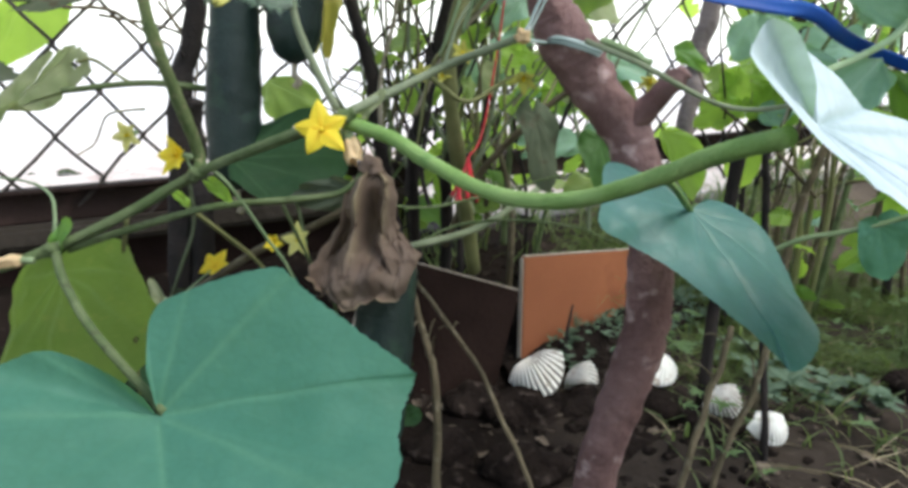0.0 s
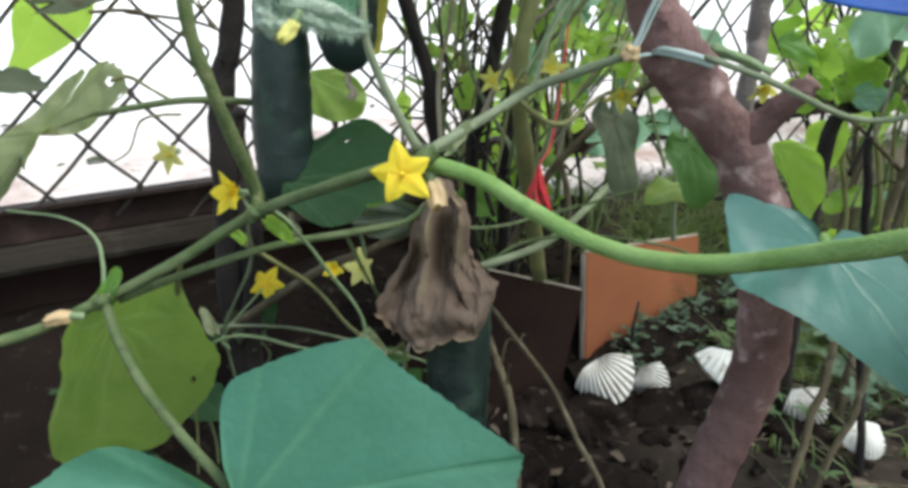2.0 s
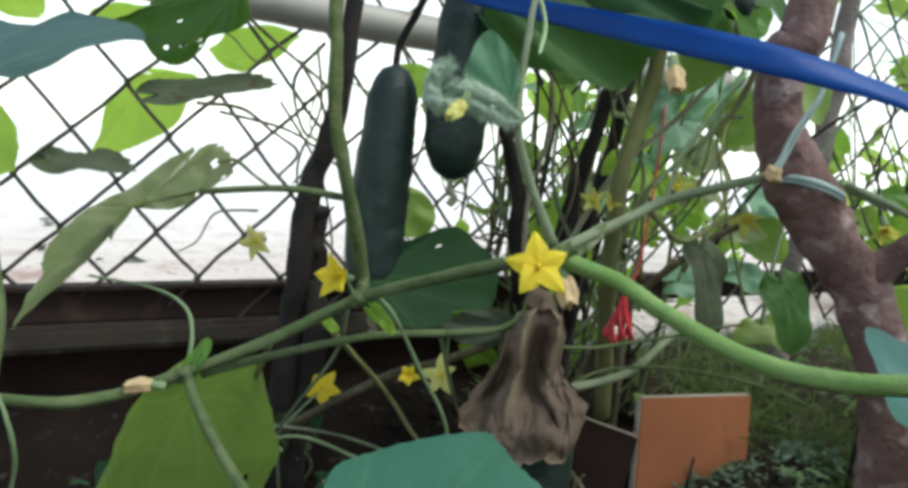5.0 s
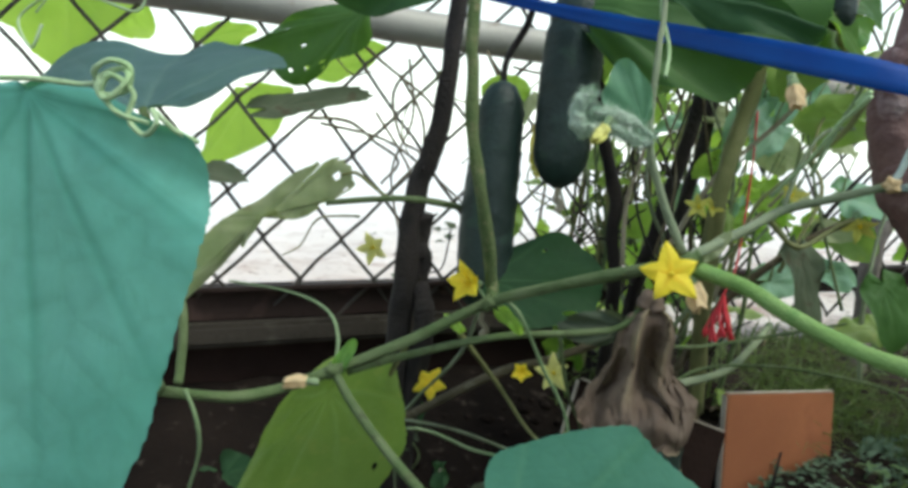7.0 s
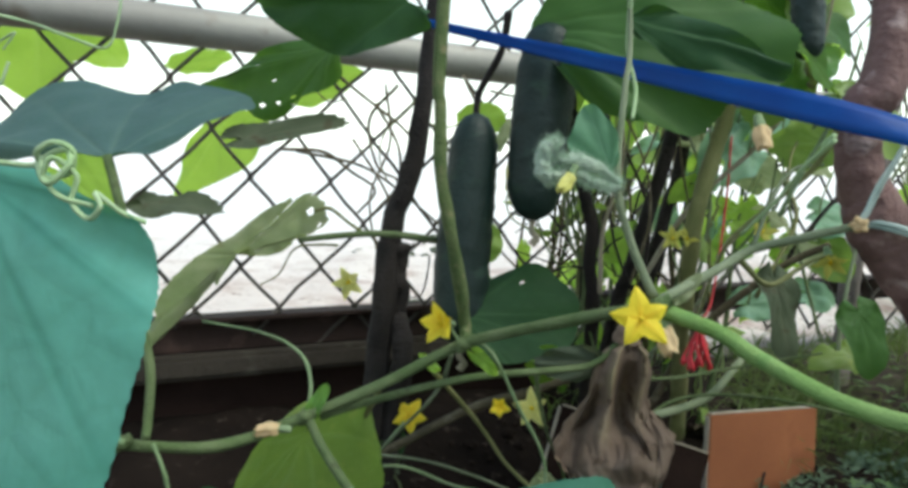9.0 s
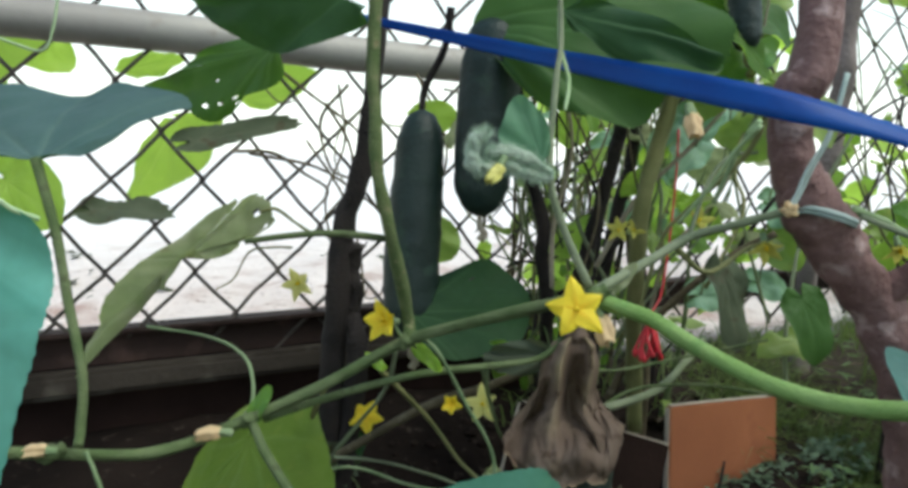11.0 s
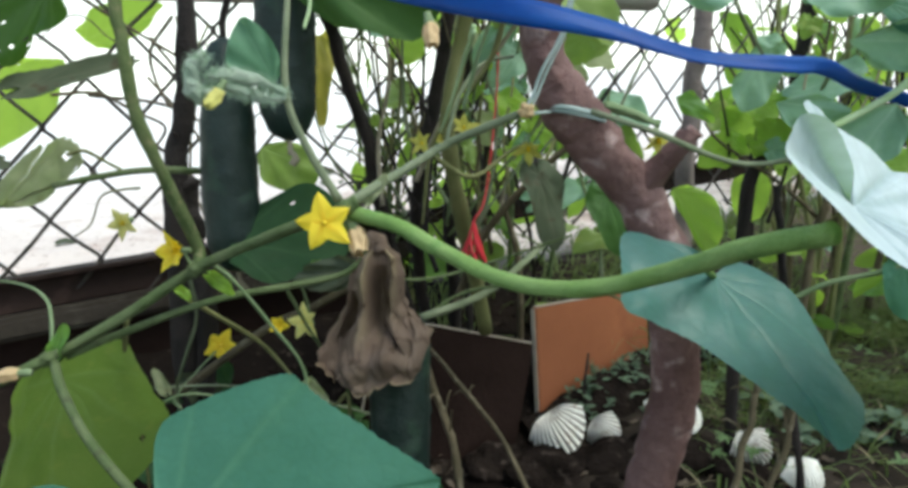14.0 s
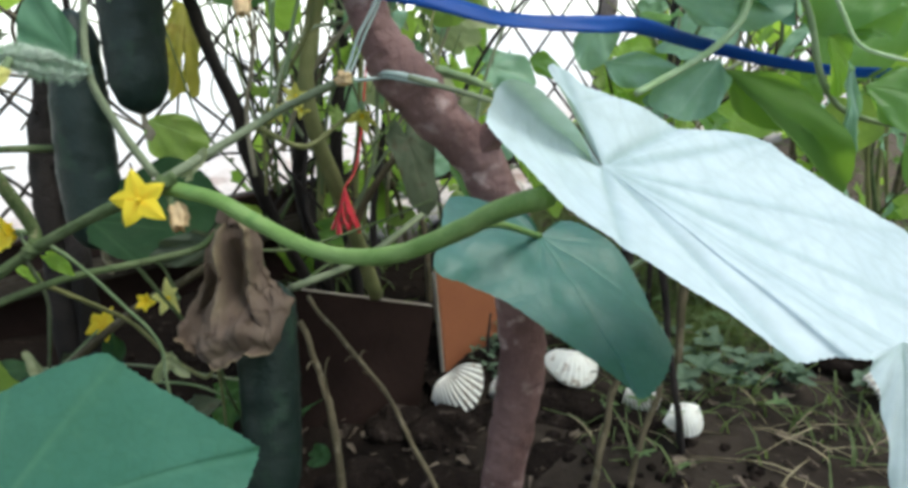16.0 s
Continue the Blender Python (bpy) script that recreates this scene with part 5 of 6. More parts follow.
for k, (p, rim, end) in enumerate((
        ((-0.324, 0.900, 0.893), [(-0.341, 0.900, 0.898), (-0.299, 0.900, 0.899), (-0.265, 0.900, 0.892), (-0.278, 0.900, 0.854), (-0.298, 0.900, 0.822), (-0.343, 0.900, 0.802), (-0.384, 0.900, 0.781), (-0.385, 0.900, 0.817), (-0.372, 0.900, 0.856), (-0.348, 0.900, 0.894)], 6), ((-0.269, 0.950, 0.928), [(-0.278, 0.950, 0.940), (-0.258, 0.950, 0.962), (-0.219, 0.950, 0.976), (-0.166, 0.950, 0.970), (-0.181, 0.950, 0.945), (-0.221, 0.950, 0.919), (-0.252, 0.950, 0.917)], 3), ((-0.410, 0.900, 0.950), [(-0.420, 0.900, 0.954), (-0.398, 0.900, 0.971), (-0.361, 0.900, 0.977), (-0.327, 0.900, 0.971), (-0.346, 0.900, 0.949), (-0.384, 0.900, 0.942)], 3), ((-0.027, 0.880, 0.777), [(-0.019, 0.880, 0.781), (0.008, 0.880, 0.782), (0.032, 0.880, 0.770), (0.041, 0.880, 0.746), (0.029, 0.880, 0.727), (-0.000, 0.880, 0.724), (-0.026, 0.880, 0.736), (-0.035, 0.880, 0.764)], 3), ((-0.006, 0.750, 0.867), [(-0.007, 0.750, 0.876), (0.001, 0.750, 0.884), (0.018, 0.750, 0.889), (0.038, 0.750, 0.884), (0.043, 0.750, 0.868), (0.026, 0.750, 0.854), (0.001, 0.750, 0.857)], 2), ((0.141, 0.800, 0.874), [(0.142, 0.800, 0.883), (0.150, 0.800, 0.893), (0.165, 0.800, 0.894), (0.178, 0.800, 0.879), (0.176, 0.800, 0.860), (0.159, 0.800, 0.852), (0.143, 0.800, 0.862)], 3))):
    blade(p, rim, end, LEAF_YELLOW if k == 3 else LEAF_LIGHT, vine, "" if k else "thin yellow-green leaf glowing against the light", dome=0.06, ripple=0.05, relief=0.01, rings=14, spokes=80, seed=31 + k * 2.1, ribs=(1, len(rim) - 2))
for k, (p, q, w) in enumerate(BACKLIT):
    leaf(p, q, (0.1, -0.9, 0.3), LEAF_LIGHT, vine, table=(OUTLINE, OVAL, HEART)[k % 3], width=w, fold=0.1, ripple=0.07, rings=12, spokes=72, seed=30 + k * 1.7)
# withered brown leaf: a hood of twisted ribs above, a crumpled skirt with a turned-up hem below
WIDE = [(0.0, 0.008), (0.08, 0.016), (0.22, 0.0205), (0.4, 0.02), (0.55, 0.025), (0.72, 0.0365), (0.88, 0.0395), (1.0, 0.034)]


def wide_at(t):
    for (t0, w0), (t1, w1) in zip(WIDE, WIDE[1:]):
        if t <= t1:
            u = (t - t0) / (t1 - t0)
            return w0 + (w1 - w0) * u * u * (3 - 2 * u)
    return WIDE[-1][1]


def bell(v, w):
    return math.exp(-(v / w) ** 2)


bm = bmesh.new()
lay = bm.verts.layers.float.new("vein")
grid = []
for i in range(81):
    t = i / 80
    row = []
    for k in range(151):
        a = k / 150 * 2 - 1
        wander = 0.2 * noise.noise(V((a * 1.4, t * 2.4, 4.0))) * t
        crush = noise.noise(V((a * 2.4, t * 3.2, 1.0))) + 0.9 * (1 - 3.4 * abs(noise.noise(V((a * 3.1, t * 4.4, 3.0))))) * t + 0.2 * (1 - 3 * abs(noise.noise(V((a * 7, t * 8, 7.0))))) + 0.1 * noise.noise(V((a * 20, t * 22, 6.0)))
        half = wide_at(t) * (1 + 0.1 * noise.noise(V((t * 4, 2.0 if a > 0 else 7.0, 0))) * t)
        b = a + wander
        ridge = bell(b + 0.3 - 0.2 * t, 0.13) + 0.9 * bell(b - 0.52 + 0.3 * t, 0.15) + 0.6 * bell(b + 0.75, 0.16)
        groove = bell(b - 0.1 - 0.1 * t, 0.2) * math.sin(math.pi * min(1.0, max(0.0, (t - 0.12) / 0.62))) + 0.7 * bell(b + 0.55, 0.14) * math.sin(math.pi * min(1.0, max(0.0, (t - 0.3) / 0.6)))
        flare = max(0.0, (t - 0.6) / 0.4)
        x = -0.008 * min(1.0, t * 1.6) + half * math.sin(a * 1.65) * 1.02 + 0.0042 * crush * t + 0.005 * noise.noise(V((t * 5, a, 3.0))) * t
        y = -half * 0.75 * math.cos(a * 1.65) - 0.011 * ridge * (1 - 0.7 * t) + 0.03 * groove - 0.014 * flare + 0.0085 * crush * min(1.0, t * 2)
        hem = -0.24 * abs(a + 0.12) ** 2.2 + 0.09 * noise.noise(V((a * 2.6, 0.3, 9.0))) + 0.05 * noise.noise(V((a * 9, 0.3, 2.0)))
        drop = 0.1 * (t + hem * t ** 2) + 0.002 * crush
        curl = max(0.0, t - 0.93) / 0.07
        v = bm.verts.new(V((0.1535, 0.563, 0.681 - drop)) + V((x, y - 0.004 * curl, 0.0025 * curl * curl)))
        tan = max(0.0, ridge - 0.35) * max(0.0, 1.0 - t * 1.35) * (0.75 + 0.8 * noise.noise(V((a * 3, t * 6, 2.0))))
        v[lay] = min(1.0, tan * 1.1 + max(0.0, t - 0.975) * 22 + 0.12 * max(0.0, noise.noise(V((a * 5, t * 6, 5.0)))))
        row.append(v)
    grid.append(row)
for a, b in zip(grid, grid[1:]):
    for k in range(150):
        bm.faces.new((a[k], a[k + 1], b[k + 1], b[k]))
part("leaf", bm, LEAF_BROWN, vine, "crumpled withered brown leaf hanging down")
blade((0.143, 0.566, 0.664), [(0.14, 0.566, 0.67), (0.12, 0.57, 0.674), (0.1, 0.572, 0.668), (0.088, 0.57, 0.66), (0.094, 0.566, 0.652), (0.112, 0.564, 0.648), (0.13, 0.565, 0.652), (0.141, 0.566, 0.66)], 3, LEAF_ROLLED, vine, "shrivelled brown leaf lobe", dome=0.25, ripple=0.12, relief=0.02, rings=12, spokes=70, seed=17.9, ragged=0.06, ribs=(1, 5))
stem("petiole", [(0.146, 0.556, 0.68), (0.149, 0.556, 0.688), (0.153, 0.557, 0.686), (0.156, 0.556, 0.678)], 0.005, 0.006, LEAF_BROWN, vine, "twisted dry leaf stalk", 0.5, 12)

# young shoot with pale down: a curled tip, a folded bud and the fold below it
for pts, ra, rb in (([(0.096, 0.406, 0.781), (0.0905, 0.403, 0.7765), (0.0865, 0.402, 0.783), (0.088, 0.402, 0.792), (0.093, 0.403, 0.796)], 0.0036, 0.003), ([(0.094, 0.405, 0.786), (0.103, 0.41, 0.788), (0.114, 0.418, 0.7855), (0.127, 0.427, 0.779)], 0.0031, 0.0025), ([(0.1, 0.407, 0.782), (0.111, 0.416, 0.7785), (0.121, 0.423, 0.7765), (0.127, 0.427, 0.777)], 0.0026, 0.002)):
    stem("shoot", pts, ra, rb, FUZZ, vine, "downy pale growing tip", 0.8, 14, 30, lambda t: 0.7 + 0.45 * math.sin(math.pi * t))
tuft = random.Random(41)
bm = bmesh.new()
ways = [spline(p, 40) for p in ([(0.096, 0.406, 0.781), (0.0905, 0.403, 0.7765), (0.0865, 0.402, 0.783), (0.088, 0.402, 0.792), (0.093, 0.403, 0.796)], [(0.094, 0.405, 0.786), (0.103, 0.41, 0.788), (0.114, 0.418, 0.7855), (0.127, 0.427, 0.779)], [(0.1, 0.407, 0.782), (0.111, 0.416, 0.7785), (0.121, 0.423, 0.7765)])]
for k in range(3600):
    c = tuft.choice(ways)[tuft.randrange(41)]
    d = V((tuft.gauss(0, 1), tuft.gauss(-0.2, 1), tuft.gauss(0, 1))).normalized()
    e = d.orthogonal().normalized() * 0.00022
    tip = c + d * tuft.uniform(0.004, 0.0078) + V((tuft.uniform(-1, 1), tuft.uniform(-1, 1), tuft.uniform(-1, 1))) * 0.001
    bm.faces.new((bm.verts.new(c + d * 0.002 - e), bm.verts.new(c + d * 0.002 + e), bm.verts.new(tip)))
tagged(part("down", bm, FUZZ_LEAF, vine, "fine pale down on the growing tip"), kind="stuff")

# ---- flowers ----
flower((0.143, 0.43, 0.708), (0.05, -1, 0.15), vine, "open", 0.76, 8, [(0.152, 0.441, 0.715), (0.148, 0.438, 0.712), (0.144, 0.436, 0.709)], "open yellow star-shaped flower")
flower((0.028, 0.5, 0.69), (-0.6, -0.8, 0.1), vine, "half", 0.85, 20, [(0.042, 0.495, 0.678), (0.036, 0.498, 0.684), (0.032, 0.502, 0.69)])
flower((-0.026, 0.7, 0.579), (0.25, -0.93, 0.25), vine, "open", 0.78, 40, [(-0.033, 0.62, 0.544), (-0.045, 0.64, 0.55), (-0.028, 0.704, 0.577)])
flower((0.089, 0.584, 0.622), (-0.3, -0.9, 0.3), vine, "wan", 0.8, 10, [(0.095, 0.535, 0.659), (0.092, 0.57, 0.65), (0.09, 0.6, 0.618)])
flower((0.063, 0.6, 0.617), (0.0, -0.9, 0.3), vine, "half", 0.5, 50)
faded_flower((0.1005, 0.401, 0.779), (-0.35, -0.3, -0.85), vine, 0.0115, 0.0026, 6.0, "small closed yellow flower", PETAL_WAN)
flower((-0.073, 0.63, 0.705), (-0.2, -0.8, -0.2), vine, "wan", 0.85, 25)
flower((0.262, 0.5, 0.748), (0.0, -0.6, -0.7), vine, "pale", 0.75, 33)
flower((0.35, 0.52, 0.75), (0.0, -0.5, -0.8), vine, "pale", 0.7, 44)
flower((0.187, 0.6, 0.758), (-0.3, -0.9, 0.2), vine, "pale", 0.65, 5)
flower((0.221, 0.5, 0.761), (0.2, -0.9, 0.4), vine, "pale", 0.6, 60)
flower((0.201, 0.62, 0.759), (0.1, -0.8, 0.4), vine, "pale", 0.55, 27)
faded_flower((-0.067, 0.471, 0.619), (-1, -0.2, 0.02), vine, 0.015, 0.0034, 1.0, "closed peach-coloured faded flower")
faded_flower((0.157, 0.443, 0.703), (0.4, -0.3, -0.85), vine, 0.016, 0.004, 2.0)
faded_flower((0.205, 0.458, 0.818), (0.2, -0.3, -1), vine, 0.015, 0.0036, 3.0)
faded_flower((0.26, 0.458, 0.766), (-0.3, -0.9, 0.1), vine, 0.009, 0.0034, 4.0)
faded_flower((-0.148, 0.425, 0.615), (-1, -0.4, 0.1), vine, 0.012, 0.003, 5.0)

# ---- cucumbers ----
cucumber([(0.028, 0.62, 0.852), (0.026, 0.62, 0.79), (0.024, 0.62, 0.73), (0.026, 0.62, 0.66)], 0.0218, "dark green ripe cucumber hanging straight down", [(0.05, 0.6, 0.93), (0.045, 0.61, 0.9), (0.029, 0.62, 0.87), (0.027, 0.62, 0.845)], True, 1.0)
cucumber([(0.088, 0.612, 0.925), (0.083, 0.61, 0.88), (0.08, 0.61, 0.83), (0.079, 0.61, 0.766)], 0.024, "dark green ripe cucumber with a bent neck", [(0.09, 0.61, 0.97), (0.086, 0.612, 0.94), (0.082, 0.612, 0.912)], True, 2.0)
cucumber([(0.164, 0.585, 0.63), (0.162, 0.578, 0.58), (0.16, 0.57, 0.52), (0.156, 0.56, 0.45)], 0.0235, "dark green cucumber hanging behind a withered leaf", [(0.16, 0.57, 0.665), (0.163, 0.58, 0.65), (0.164, 0.585, 0.625)], False, 3.0)
cucumber([(0.272, 0.605, 0.98), (0.275, 0.602, 0.94), (0.277, 0.6, 0.898)], 0.012, "small dark green cucumber high on the vine", [(0.27, 0.6, 1.02), (0.271, 0.605, 0.99), (0.272, 0.605, 0.978)], True, 4.0)

# ---- dead stems and stakes ----
def stick(name, pts, r0, r1, material, label, knobs=0.3):
    q = min((V(p) for p in pts), key=lambda v: v.z)
    e = thing(name, q, label, "stick")
    rs = random.Random(int(abs(pts[0][0]) * 1000) + len(pts))
    pts = [p + V((rs.uniform(-1, 1), rs.uniform(-1, 1), rs.uniform(-1, 1))) * max(0.0016, r0 * 0.4) for p in spline(pts, 11)]
    stem("stick", pts, r0, r1, material, e, "", knobs * 1.4, 12, 44)
    path = spline(pts, 30)
    for k in range(3):
        c = path[rs.randrange(5, 24)]
        d = V((rs.uniform(-1, 1), rs.uniform(-0.6, 0.6), rs.uniform(-0.2, 0.9))) * rs.uniform(0.02, 0.05)
        stem("twig", [c, c + d * 0.6 + V((0, 0, 0.004)), c + d], max(0.0009, r0 * 0.25), 0.0007, material, e, "", 0.3, 6, 8)
    return e


stick("dead_branch", [(-0.027, 0.69, 1.1), (-0.027, 0.69, 0.96), (-0.034, 0.69, 0.862), (-0.042, 0.695, 0.797), (-0.057, 0.7, 0.752), (-0.056, 0.7, 0.681), (-0.058, 0.7, 0.609), (-0.06, 0.72, 0.4)], 0.007, 0.013, STEM_DARK, "dark dead branch standing before the fence")
stick("dead_branch", [(-0.05, 0.705, 0.74), (-0.045, 0.705, 0.68), (-0.04, 0.7, 0.62), (-0.05, 0.72, 0.4)], 0.009, 0.011, STEM_DARK, "dark dead branch standing before the fence")
stick("dead_branch", [(0.1, 0.66, 0.893), (0.111, 0.675, 0.842), (0.128, 0.685, 0.777), (0.135, 0.7, 0.715), (0.143, 0.74, 0.656), (0.145, 0.87, 0.55), (0.145, 0.9, 0.4)], 0.006, 0.006, STEM_DARK, "thin dark dead stem in the vine")
stick("dead_branch", [(0.225, 0.73, 0.98), (0.206, 0.73, 0.879), (0.181, 0.734, 0.757), (0.165, 0.77, 0.678), (0.16, 0.88, 0.56), (0.15, 0.92, 0.4)], 0.0068, 0.007, STEM_DARK, "dark leaning dead stem")
stick("dead_branch", [(0.245, 0.78, 0.95), (0.22, 0.78, 0.84), (0.2, 0.8, 0.7), (0.195, 0.89, 0.56), (0.19, 0.93, 0.4)], 0.006, 0.007, STEM_DARK, "dark leaning dead stem")
stick("thin_stick", [(0.155, 0.78, 0.57), (0.238, 0.7, 0.484), (0.292, 0.62, 0.39)], 0.0023, 0.0023, STEM_BROWN, "thin brown stick leaning over the soil")
stick("dry_stalk", [(0.171, 0.66, 0.575), (0.19, 0.63, 0.53), (0.202, 0.6, 0.495), (0.208, 0.58, 0.39)], 0.0028, 0.0035, STEM_BROWN, "dry brown stalk by the cucumber")
stick("dry_stalk", [(0.46, 0.63, 0.55), (0.449, 0.62, 0.517), (0.422, 0.6, 0.45), (0.41, 0.59, 0.38)], 0.0026, 0.0032, STEM_BROWN, "dry forked stalk in the soil")
stick("dry_stalk", [(0.505, 0.66, 0.53), (0.491, 0.65, 0.483), (0.469, 0.65, 0.423), (0.46, 0.65, 0.38)], 0.0025, 0.003, STEM_BROWN, "dry grey-brown stalk in the soil")
stick("thin_stick", [(0.505, 0.7, 0.71), (0.512, 0.7, 0.6), (0.528, 0.7, 0.39)], 0.0035, 0.0035, STEM_DARK, "thin dark upright rod")
stick("dry_stalk", [(0.62, 0.8, 0.74), (0.601, 0.8, 0.692), (0.583, 0.8, 0.627), (0.55, 0.8, 0.39)], 0.004, 0.0045, STEM_BROWN, "brown stalk leaning in the grass")
twig = thing("thin_stick", (0.35, 0.887, 0.44), "short dark twig poking up before the tile", "stick")
stem("stick", [(0.357, 0.89, 0.508), (0.354, 0.889, 0.492), (0.351, 0.888, 0.474), (0.35, 0.887, 0.44)], 0.0012, 0.0024, STEM_DARK, twig, "", 0.5, 8, 20)
stick("wooden_post", [(0.64, 1.24, 1.2), (0.617, 1.24, 0.982), (0.597, 1.24, 0.85), (0.581, 1.24, 0.736), (0.56, 1.24, 0.36)], 0.015, 0.016, BARK_GREY, "weathered grey-brown post behind the tree")

stick("dead_branch", [(0.585, 0.8, 0.9), (0.5684, 0.8, 0.8065), (0.5511, 0.8, 0.7417), (0.52, 0.81, 0.69), (0.5, 0.83, 0.36)], 0.0075, 0.007, STEM_DARK, "dark crooked dead stem behind the tree")
# ---- blue ribbon and strings ----
RIB = spline([(-0.22, 0.62, 0.965), (-0.077, 0.585, 0.929), (-0.028, 0.58, 0.916), (0.106, 0.535, 0.876), (0.204, 0.465, 0.837), (0.254, 0.435, 0.818), (0.3, 0.43, 0.805), (0.35, 0.43, 0.788), (0.4, 0.44, 0.783), (0.43, 0.46, 0.783), (0.49, 0.53, 0.778), (0.553, 0.56, 0.765), (0.606, 0.58, 0.756), (0.67, 0.6, 0.75), (0.858, 0.7, 0.744)], 90)
ribbon = thing("ribbon", (0.25, 0.44, 0.82), "flat blue plastic ribbon stretched across the vine", "ribbon")
for piece, first, last in (("band", 0, 56), ("twisted_tail", 56, 90)):
    bm = bmesh.new()
    prev = None
    for i in range(first, last + 1):
        c, t = RIB[i], i / 90
        d = (RIB[min(i + 1, 90)] - RIB[max(i - 1, 0)]).normalized()
        up = V((0.1, 0.35, 1))
        up = (up - d * up.dot(d)).normalized()
        nrm = d.cross(up)
        w = 0.0027 + 0.0056 * min(1, max(0, (c.x + 0.01) / 0.25)) - 0.004 * min(1, max(0, (c.x - 0.27) / 0.15))
        up = (up + nrm * (0.5 * math.sin(t * 9) + 0.9 * max(0.0, min(1.0, (c.x - 0.36) / 0.08)))).normalized()
        row = [bm.verts.new(c + up * w * s + nrm * (0.0007 * o + 0.0018 * (1 - s * s) * math.sin(t * 20) + 0.0006 * noise.noise(V((t * 60, s * 2, 0))))) for s, o in ((-1, 1), (-0.4, 1), (0.4, 1), (1, 1), (1, -1), (0.4, -1), (-0.4, -1), (-1, -1))]
        if prev:
            for k in range(8):
                bm.faces.new((prev[k], prev[(k + 1) % 8], row[(k + 1) % 8], row[k]))
        prev = row
    part(piece, bm, RIBBON, ribbon)
tie = thing("string_tie", (0.28, 0.462, 0.772), "pale teal string tied round the trunk", "string")
loop = [V((0.2925, 0.5, 0.767)) + V((0.0196 * math.cos(a), 0.0212 * math.sin(a), 0.001 * math.sin(2 * a) - 0.0035 * math.cos(a))) for a in [n * math.pi / 6 for n in range(13)]]
stem("loop", loop, 0.0019, 0.0019, STRING_TEAL, tie, "", 0.35, 10, 48)
stem("loop", [p + V((0, 0, -0.0026)) for p in loop], 0.0009, 0.0009, STRING_TEAL, tie, "", 0.35, 8, 48)
stem("string", [(0.276, 0.489, 0.768), (0.268, 0.474, 0.7665), (0.2575, 0.456, 0.7655), (0.262, 0.456, 0.774), (0.269, 0.458, 0.79), (0.281, 0.461, 0.811), (0.29, 0.463, 0.845)], 0.0011, 0.0011, STRING_TEAL, tie, "", 0.2, 8)
stem("string", [(0.2575, 0.456, 0.7655), (0.263, 0.457, 0.771), (0.272, 0.46, 0.79), (0.283, 0.463, 0.811), (0.292, 0.465, 0.845)], 0.0008, 0.0008, STRING_TEAL, tie, "", 0.2, 8)
stem("bud_stem", [(0.311, 0.500, 0.771), (0.329, 0.500, 0.765), (0.346, 0.500, 0.758)], 0.0031, 0.002, STEM_PALE, vine, "pale hairy bud stalk", 1.0, 10)

# ---- red plastic net ----
red = thing("red_net", (0.228, 0.662, 0.65), "tattered red plastic net hanging on a string", "net")
stem("string", [(0.255, 0.72, 0.86), (0.249, 0.7, 0.798), (0.236, 0.672, 0.715), (0.2243, 0.656, 0.692)], 0.0009, 0.0009, RED, red, "", 0.2, 6)
for k in range(11):
    a = k * 2.4
    q, r = V((0.2243, 0.656, 0.692)), 0.006 + 0.0105 * ((k * 7) % 11) / 11
    p = [q + V((r * math.cos(a + 0.5 * j) * j / 3.0, r * 0.8 * math.sin(a + 0.5 * j) * j / 3.0, -0.0125 * j - 0.003 * math.sin(a * 3) * j / 3)) for j in range(4)]
    stem("strand", p, 0.0009, 0.0014, RED, red, "", 0.5, 6, 14)

# ---- boards ----
def slab(name, a, b, height, thick, material, label, category, edge=None, lean=0.0):
    """An upright board from a to b along its top, leaning back."""
    a, b = V(a), V(b)
    ob = thing(name, (a + b) / 2 - V((0, 0, height)), label, category)
    x = (b - a)
    ln = x.length
    x.normalize()
    z = V((0, lean, 1)).normalized()
    z = (z - x * z.dot(x)).normalized()
    y = z.cross(x)
    m = Matrix((x, y, z)).transposed().to_4x4()
    m.translation = a
    bm = bmesh.new()
    box_into(bm, (0, 0, -height), (ln, thick, 0), m, 0.0012)
    part("panel", bm, material, ob, "", False)
    if edge:
        bm = bmesh.new()
        box_into(bm, (0.002, 0.0008, 0.0004), (ln - 0.002, thick - 0.0008, 0.0022), m, 0.0005)
        part("worn_edge", bm, edge, ob, "pale chipped edge", False)
        bm = bmesh.new()
        box_into(bm, (-0.0022, 0.0008, -height), (-0.0004, thick - 0.0008, -0.001), m, 0.0005)
        part("worn_edge", bm, edge, ob, "pale chipped edge", False)
    return ob


slab("terracotta_tile", (0.294, 0.889, 0.567), (0.463, 1.030, 0.561), 0.2, 0.008, TERRACOTTA, "orange terracotta tile standing upright in the soil", "tile", EDGE_PALE, 0.05)
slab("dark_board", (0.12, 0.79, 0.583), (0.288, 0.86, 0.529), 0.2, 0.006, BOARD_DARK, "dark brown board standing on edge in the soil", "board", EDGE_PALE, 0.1)

